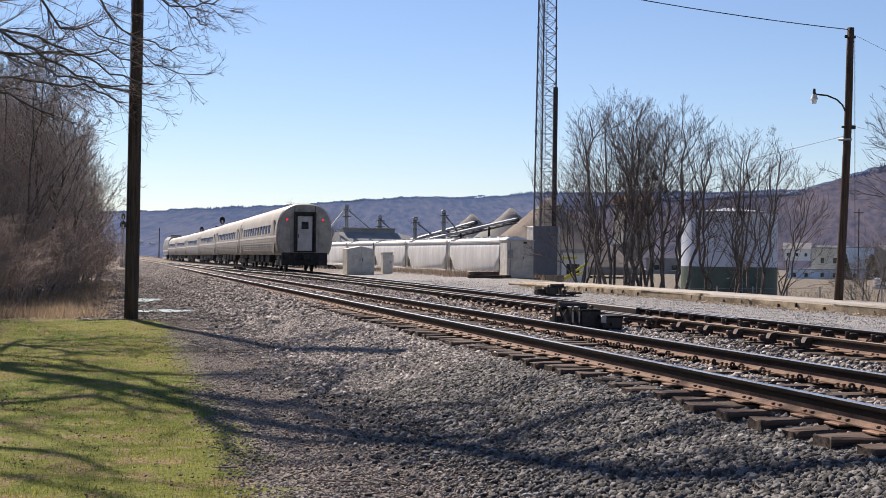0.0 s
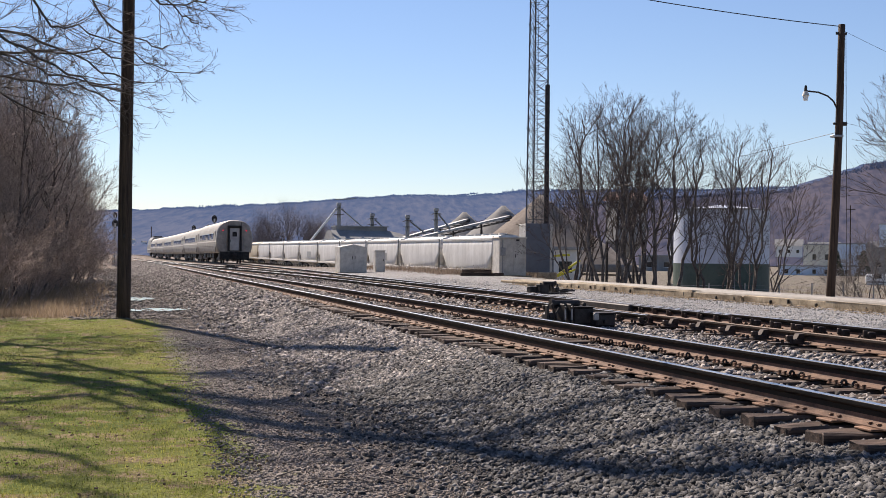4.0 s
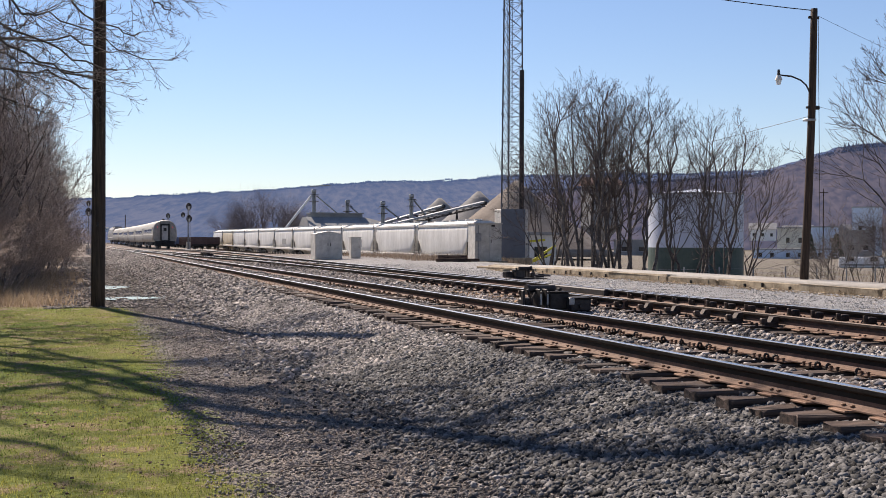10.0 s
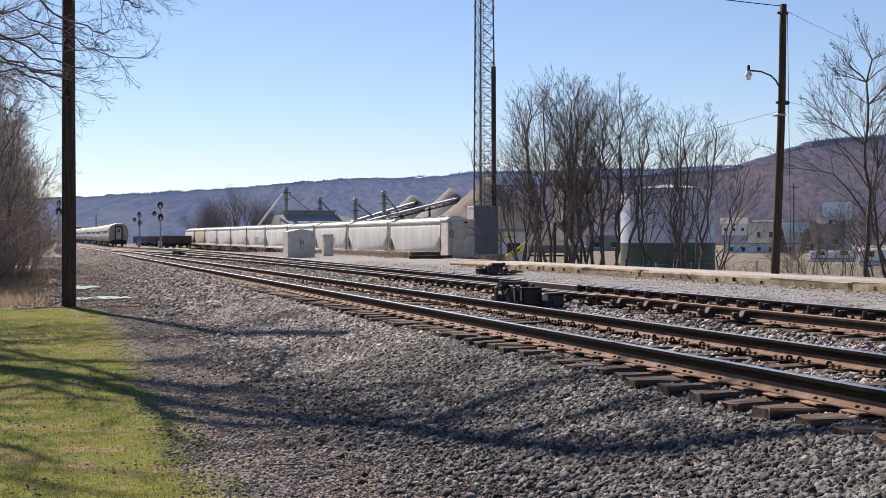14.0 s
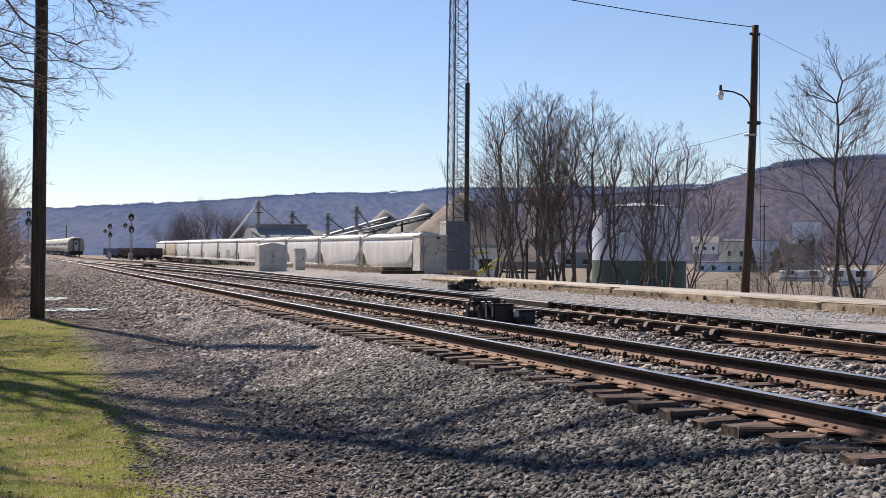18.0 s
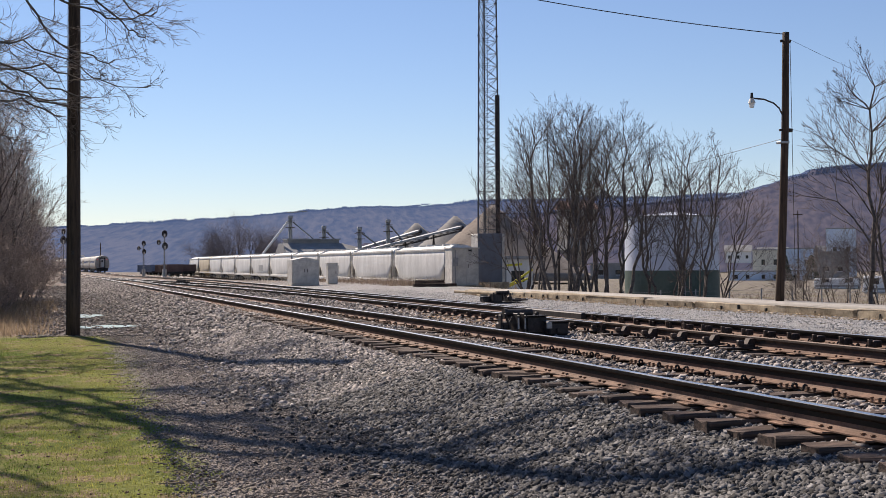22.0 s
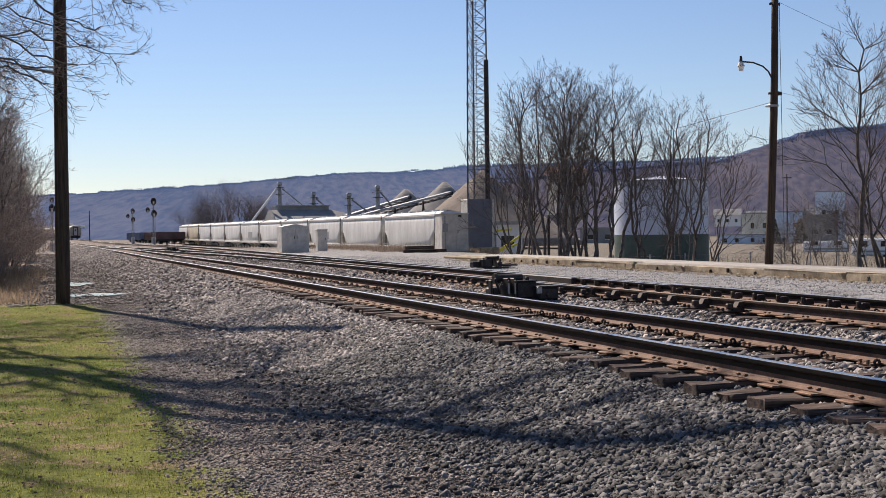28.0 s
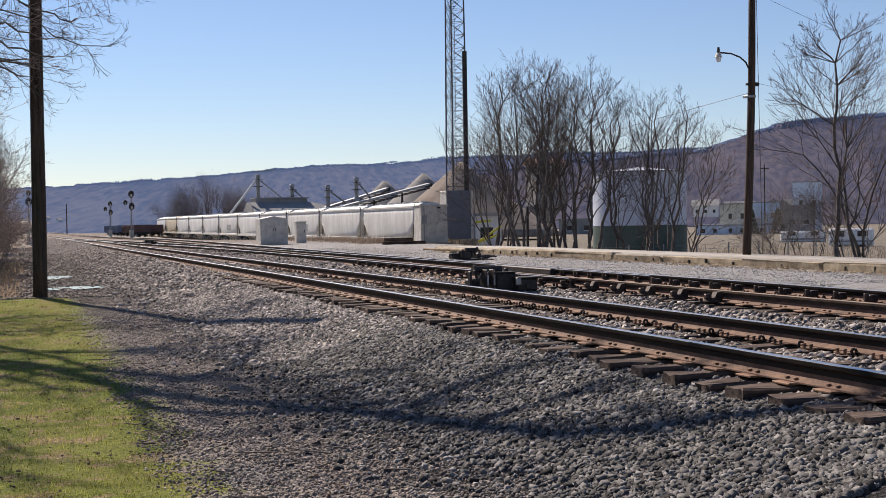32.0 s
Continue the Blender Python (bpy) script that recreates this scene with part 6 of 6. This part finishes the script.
# a fringe of small bare crowns along the skyline
rs = np.random.RandomState(8)
N = 26000
crest = ridge_verts[-1]
k = rs.randint(40, len(crest) - 40, N)
pt = crest[k] + np.stack([rs.uniform(-5, 5, N), rs.uniform(-60, 0, N), np.full(N, -2.0)], 1)
hgt = 0.9 + rs.gamma(2, 0.45, N) * np.clip(0.55 + 0.9 * np.sin(k * 0.31 + 2 * np.sin(k * 0.07)) * np.sin(k * 0.043), 0, 2)
tip = pt + np.stack([rs.normal(0, 0.6, N), np.zeros(N), np.maximum(hgt, 1.0)], 1)
v, f = tubes(np.concatenate([pt, rs.uniform(0.4, 1.0, (N, 1)), tip, rs.uniform(0.1, 0.4, (N, 1))], 1), 5)
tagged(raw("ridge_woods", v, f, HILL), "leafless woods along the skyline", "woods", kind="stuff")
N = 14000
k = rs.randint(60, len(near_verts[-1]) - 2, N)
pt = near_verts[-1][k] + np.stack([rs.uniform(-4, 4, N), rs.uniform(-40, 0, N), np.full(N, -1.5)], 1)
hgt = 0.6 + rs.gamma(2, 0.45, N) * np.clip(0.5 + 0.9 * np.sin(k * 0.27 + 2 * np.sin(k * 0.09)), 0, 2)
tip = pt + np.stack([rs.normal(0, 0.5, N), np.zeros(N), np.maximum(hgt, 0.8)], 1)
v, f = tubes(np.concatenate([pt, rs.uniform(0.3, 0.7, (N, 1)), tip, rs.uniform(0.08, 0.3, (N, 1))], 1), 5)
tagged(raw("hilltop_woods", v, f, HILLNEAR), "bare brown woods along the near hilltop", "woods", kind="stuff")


# ---- puddles ----
WATER = mat("puddle_water", (0.05, 0.05, 0.055), (0.08, 0.075, 0.07), 2, 0.04, 0.0, bump=0.02, bscale=8, spec=0.7)
for x, y, a, b in ((1.45, 34.3, 0.80, 0.8), (1.15, 42.5, 0.6, 1.6), (2.2, 35.0, 0.3, 0.3)):
    e = bmesh.new()
    ring = [e.verts.new((a * math.cos(t) * (1 + 0.18 * math.sin(3 * t + x) + 0.13 * math.sin(7 * t + y) + 0.08 * math.sin(13 * t)), b * math.sin(t) * (1 + 0.2 * math.sin(2 * t) + 0.15 * math.sin(5 * t + x)), 0)) for t in np.linspace(0, 2 * math.pi, 65)[:-1]]
    e.faces.new(ring)
    ob = finish("puddle", e, WATER)
    ob.matrix_basis = pose(x, y, float(height(x, y)) + 0.022)
    tagged(ob, "shallow bright puddle in the dirt lane", "puddle", "puddles")


# ---- loose ballast, pebbles, grass and leaves ----
def scatter(name, label, category, n, xr, yr, size, mt, seed, keep=None, flat=0.9, sink=0.3, bias=0.0, rise=0.0):
    rs = np.random.RandomState(seed)
    x = rs.uniform(*xr, n)
    y = yr[0] + (yr[1] - yr[0]) * rs.uniform(0, 1, n) ** (1 + bias)
    if keep is not None:
        ok = keep(x, y)
        x, y = x[ok], y[ok]
    n = len(x)
    cube = np.array([[a, b, c] for a in (-1, 1) for b in (-1, 1) for c in (-1, 1)], dtype=np.float64)
    v = cube[None] * rs.uniform(0.62, 1.0, (n, 8, 3))
    q = rs.normal(size=(n, 4))
    q /= np.linalg.norm(q, axis=1)[:, None]
    w, i, j, k = q.T
    R = np.stack([1 - 2 * (j * j + k * k), 2 * (i * j - k * w), 2 * (i * k + j * w), 2 * (i * j + k * w), 1 - 2 * (i * i + k * k), 2 * (j * k - i * w), 2 * (i * k - j * w), 2 * (j * k + i * w), 1 - 2 * (i * i + j * j)], 1).reshape(n, 3, 3)
    sz = rs.uniform(size[0], size[1], n)[:, None, None] * rs.uniform(0.3, 1.55, (n, 1, 3))
    v = np.einsum("nij,nkj->nki", R, v * sz)
    v[:, :, 2] *= flat
    h = height(x, y) + rise
    v += np.stack([x, y, h + rs.uniform(-sink, 0.9, n) * np.mean(size) * 0.7], 1)[:, None]
    f = np.array([[0, 1, 3, 2], [4, 6, 7, 5], [0, 4, 5, 1], [2, 3, 7, 6], [0, 2, 6, 4], [1, 5, 7, 3]])
    faces = (np.arange(n)[:, None, None] * 8 + f[None]).reshape(-1, 4)
    return tagged(raw(name, v.reshape(-1, 3), faces, mt), label, category, kind="stuff")


def off_rails(x, y):
    ok = np.ones(len(x), bool)
    for c in (main_line, second):
        for sgn in (-1, 1):
            ok &= np.abs(x - (c(y) + sgn * HALF)) > 0.12
    return ok


def thinning(x, y):
    """Fewer stones towards the lane, none on the rails."""
    chance = np.interp(x + bend(y) + 0.35 * ripple(x * 0.6, y * 0.6), [2.0, 2.75, 3.25], [0.008, 0.10, 1.0])
    return off_rails(x, y) & (np.random.RandomState(77).uniform(0, 1, len(x)) < chance)


def lawn_edge(x, y):
    return np.interp(y, [0, 8.1, 10, 12.4, 18.3, 25, 29.3], [1.1, 1.05, 0.95, 0.95, 1.25, 1.4, 1.3]) + 0.16 * ripple(y * 0.7, x)


def off_lawn(x, y):
    return (x > lawn_edge(x, y) + np.random.RandomState(5).normal(0, 0.14, len(x))) | (y > 31)


def near_edge(x, y):
    r = np.random.RandomState(6)
    return (r.uniform(0, 1, len(x)) < 0.35 + 0.2 * np.exp(-((x - lawn_edge(x, y)) / 0.35) ** 2)) & (ripple(x * 1.3, y * 1.3) + r.normal(0, 0.45, len(x)) > 0.1)


scatter("ballast_stones", "sharp grey crushed-stone ballast on the bank", "ballast", 125000, (1.6, 4.9), (5.0, 16), (0.007, 0.027), STONE, 1, thinning, bias=0.3)
scatter("ballast_stones", "dusty grey crushed-stone ballast along the bank", "ballast", 46000, (1.6, 4.9), (14, 28), (0.010, 0.030), DUSTY, 21, thinning, bias=0.2)
scatter("ballast_stones", "grey ballast between ties and rails", "ballast", 24000, (4.9, 8.6), (6.5, 30), (0.016, 0.034), DUSTY, 2, off_rails, bias=0.5)
scatter("ballast_stones", "pale ballast beside the second line", "ballast", 15000, (7.0, 12.6), (16, 46), (0.02, 0.036), DUSTY, 3, off_rails, bias=0.3)
scatter("ballast_stones", "grey ballast further along the bank", "ballast", 17000, (1.9, 5.0), (26, 85), (0.024, 0.048), DUSTY, 4, thinning, bias=0.4)
scatter("ballast_stones", "grey ballast on the far end of the bank", "ballast", 9000, (1.9, 5.0), (82, 175), (0.035, 0.065), DUSTY, 24, None, bias=0.3)
scatter("ballast_stones", "grey ballast between the far rails", "ballast", 17000, (5.0, 12.2), (28, 75), (0.026, 0.046), DUSTY, 14, off_rails, bias=0.4)
scatter("lane_pebbles", "small brown pebbles of the dirt lane", "gravel", 70000, (0.8, 3.2), (5.2, 34), (0.003, 0.012), PEBBLE, 5, off_lawn, bias=0.8)
scatter("lane_clods", "brown clods and stones along the far lane", "gravel", 12000, (-0.6, 3.0), (30, 120), (0.012, 0.05), PEBBLE, 16, None, flat=0.45, bias=0.6)
scatter("yard_gravel", "loose grey gravel before the platform", "gravel", 16000, (12.4, 16.3), (18, 60), (0.005, 0.013), YARDSTONE, 15, None, bias=0.4)
scatter("ballast_stones", "rust-stained ballast by the switch", "ballast", 5000, (8.3, 10.9), (20.5, 30), (0.016, 0.034), RUSTSTONE, 31, off_rails)
scatter("dead_leaves", "brown leaves blown against the platform edge", "leaves", 2600, (15.7, 16.4), (14, 47), (0.008, 0.026), LEAF, 32, None, flat=0.4, rise=0.01)
rng = random.Random(12)
segs = []
for _ in range(150):
    x, y = rng.uniform(0.9, 3.0), 6.0 + 26.0 * rng.random() ** 1.4
    a, ln = rng.uniform(0, math.pi), rng.uniform(0.06, 0.32)
    z = float(height(x, y)) + 0.018
    x2, y2 = x + ln * math.cos(a), y + ln * math.sin(a)
    segs.append((x, y, z, 0.006, x2, y2, float(height(x2, y2)) + 0.016 + rng.uniform(0, 0.03), 0.003))
tagged(raw("fallen_twigs", *tubes(segs, 4), BARK), "small dead twigs lying on the lane", "twigs", kind="stuff")


def clumped(x, y):
    return ripple(x * 1.9 + 3.0, y * 1.1) + np.random.RandomState(9).normal(0, 0.30, len(x)) > 0.45


scatter("dead_leaves", "dark rotted leaves in clumps on the lawn", "leaves", 16000, (-4, 1.9), (6, 29), (0.004, 0.013), LEAFDARK, 34, clumped, flat=0.5, bias=0.5, rise=0.018)
scatter("dead_leaves", "curled brown leaves scattered on lawn and lane", "leaves", 52000, (-4, 2.1), (6, 30), (0.006, 0.020), LEAF, 6, near_edge, flat=0.22, bias=0.4, rise=0.032)


def blades(name, label, category, n, xr, yr, hgt, wid, mt, seed, keep=None, bias=0.8, lean=0.4):
    rs = np.random.RandomState(seed)
    x = rs.uniform(*xr, n)
    y = yr[0] + (yr[1] - yr[0]) * rs.uniform(0, 1, n) ** (1 + bias)
    if keep is not None:
        ok = keep(x, y, rs)
        x, y = x[ok], y[ok]
    n = len(x)
    z = height(x, y)
    a = rs.uniform(0, 2 * np.pi, n)
    hh, ww = rs.uniform(*hgt, n), rs.uniform(*wid, n)
    dx, dy = np.cos(a) * ww, np.sin(a) * ww
    p0 = np.stack([x - dx, y - dy, z - 0.01], 1)
    p1 = np.stack([x + dx, y + dy, z - 0.01], 1)
    p2 = np.stack([x + rs.normal(0, lean, n) * hh, y + rs.normal(0, lean, n) * hh, z + hh], 1)
    v = np.stack([p0, p1, p2], 1).reshape(-1, 3)
    return tagged(raw(name, v, np.arange(3 * n).reshape(-1, 3), mt), label, category, kind="stuff")


def on_lawn(x, y, rs):
    edge = lawn_edge(x, y) + rs.normal(0, 0.16, len(x))
    return (x < edge) & (ripple(x * 0.5, y * 0.5) + rs.normal(0, 0.5, len(x)) > -0.75)


blades("lawn_grass", "short green and yellowing lawn grass", "grass", 260000, (-5.0, 1.9), (6, 31), (0.010, 0.030), (0.002, 0.005), BLADE, 7, on_lawn)
blades("dead_grass", "straw-coloured dead grass before the thicket", "grass", 14000, (-8, 0.6), (31, 62), (0.08, 0.35), (0.006, 0.014), STRAW, 8, lambda x, y, rs: x < np.interp(y, [31, 60], [-0.4, 0.4]) + rs.normal(0, 0.4, len(x)))
blades("bank_weeds", "dry brown weeds on the bank before the hoppers", "weeds", 8000, (18.5, 27), (68, 98), (0.08, 0.5), (0.008, 0.022), WEED, 9, lambda x, y, rs: x > 19.3 + rs.normal(0, 0.8, len(x)))
blades("wall_grass", "tufts of dry grass along the platform edge", "grass", 2600, (15.9, 16.42), (14, 47), (0.03, 0.14), (0.004, 0.009), STRAW, 33, lambda x, y, rs: ripple(y * 0.8, x * 0 + 2.0) > 0.05)
blades("field_weeds", "dry weeds beyond the platform", "weeds", 9000, (22.5, 80), (40, 110), (0.15, 0.7), (0.01, 0.026), WEED, 10)


# ---- the train runs away down the second line ----
def motions():
    gap = 26.0
    for i, c in enumerate(coaches + [loco]):
        off = gap * i + (12.75 if i < 6 else 10.6)
        rows = []
        for t in (0, 2, 4, 6, 8, 10, 12, 14, 16, 18, 20, 22, 24, 26, 28, 30, 32):
            y = 70.5 + 10.25 * t + off
            x = float(second(y))
            turn = math.degrees(math.atan2(float(second(y - 4)) - float(second(y + 4)), 8.0))
            rows.append((t, pose(x, y, TOP - float(dip(y)), 0, 0, turn)))
        walk(c, rows)


motions()
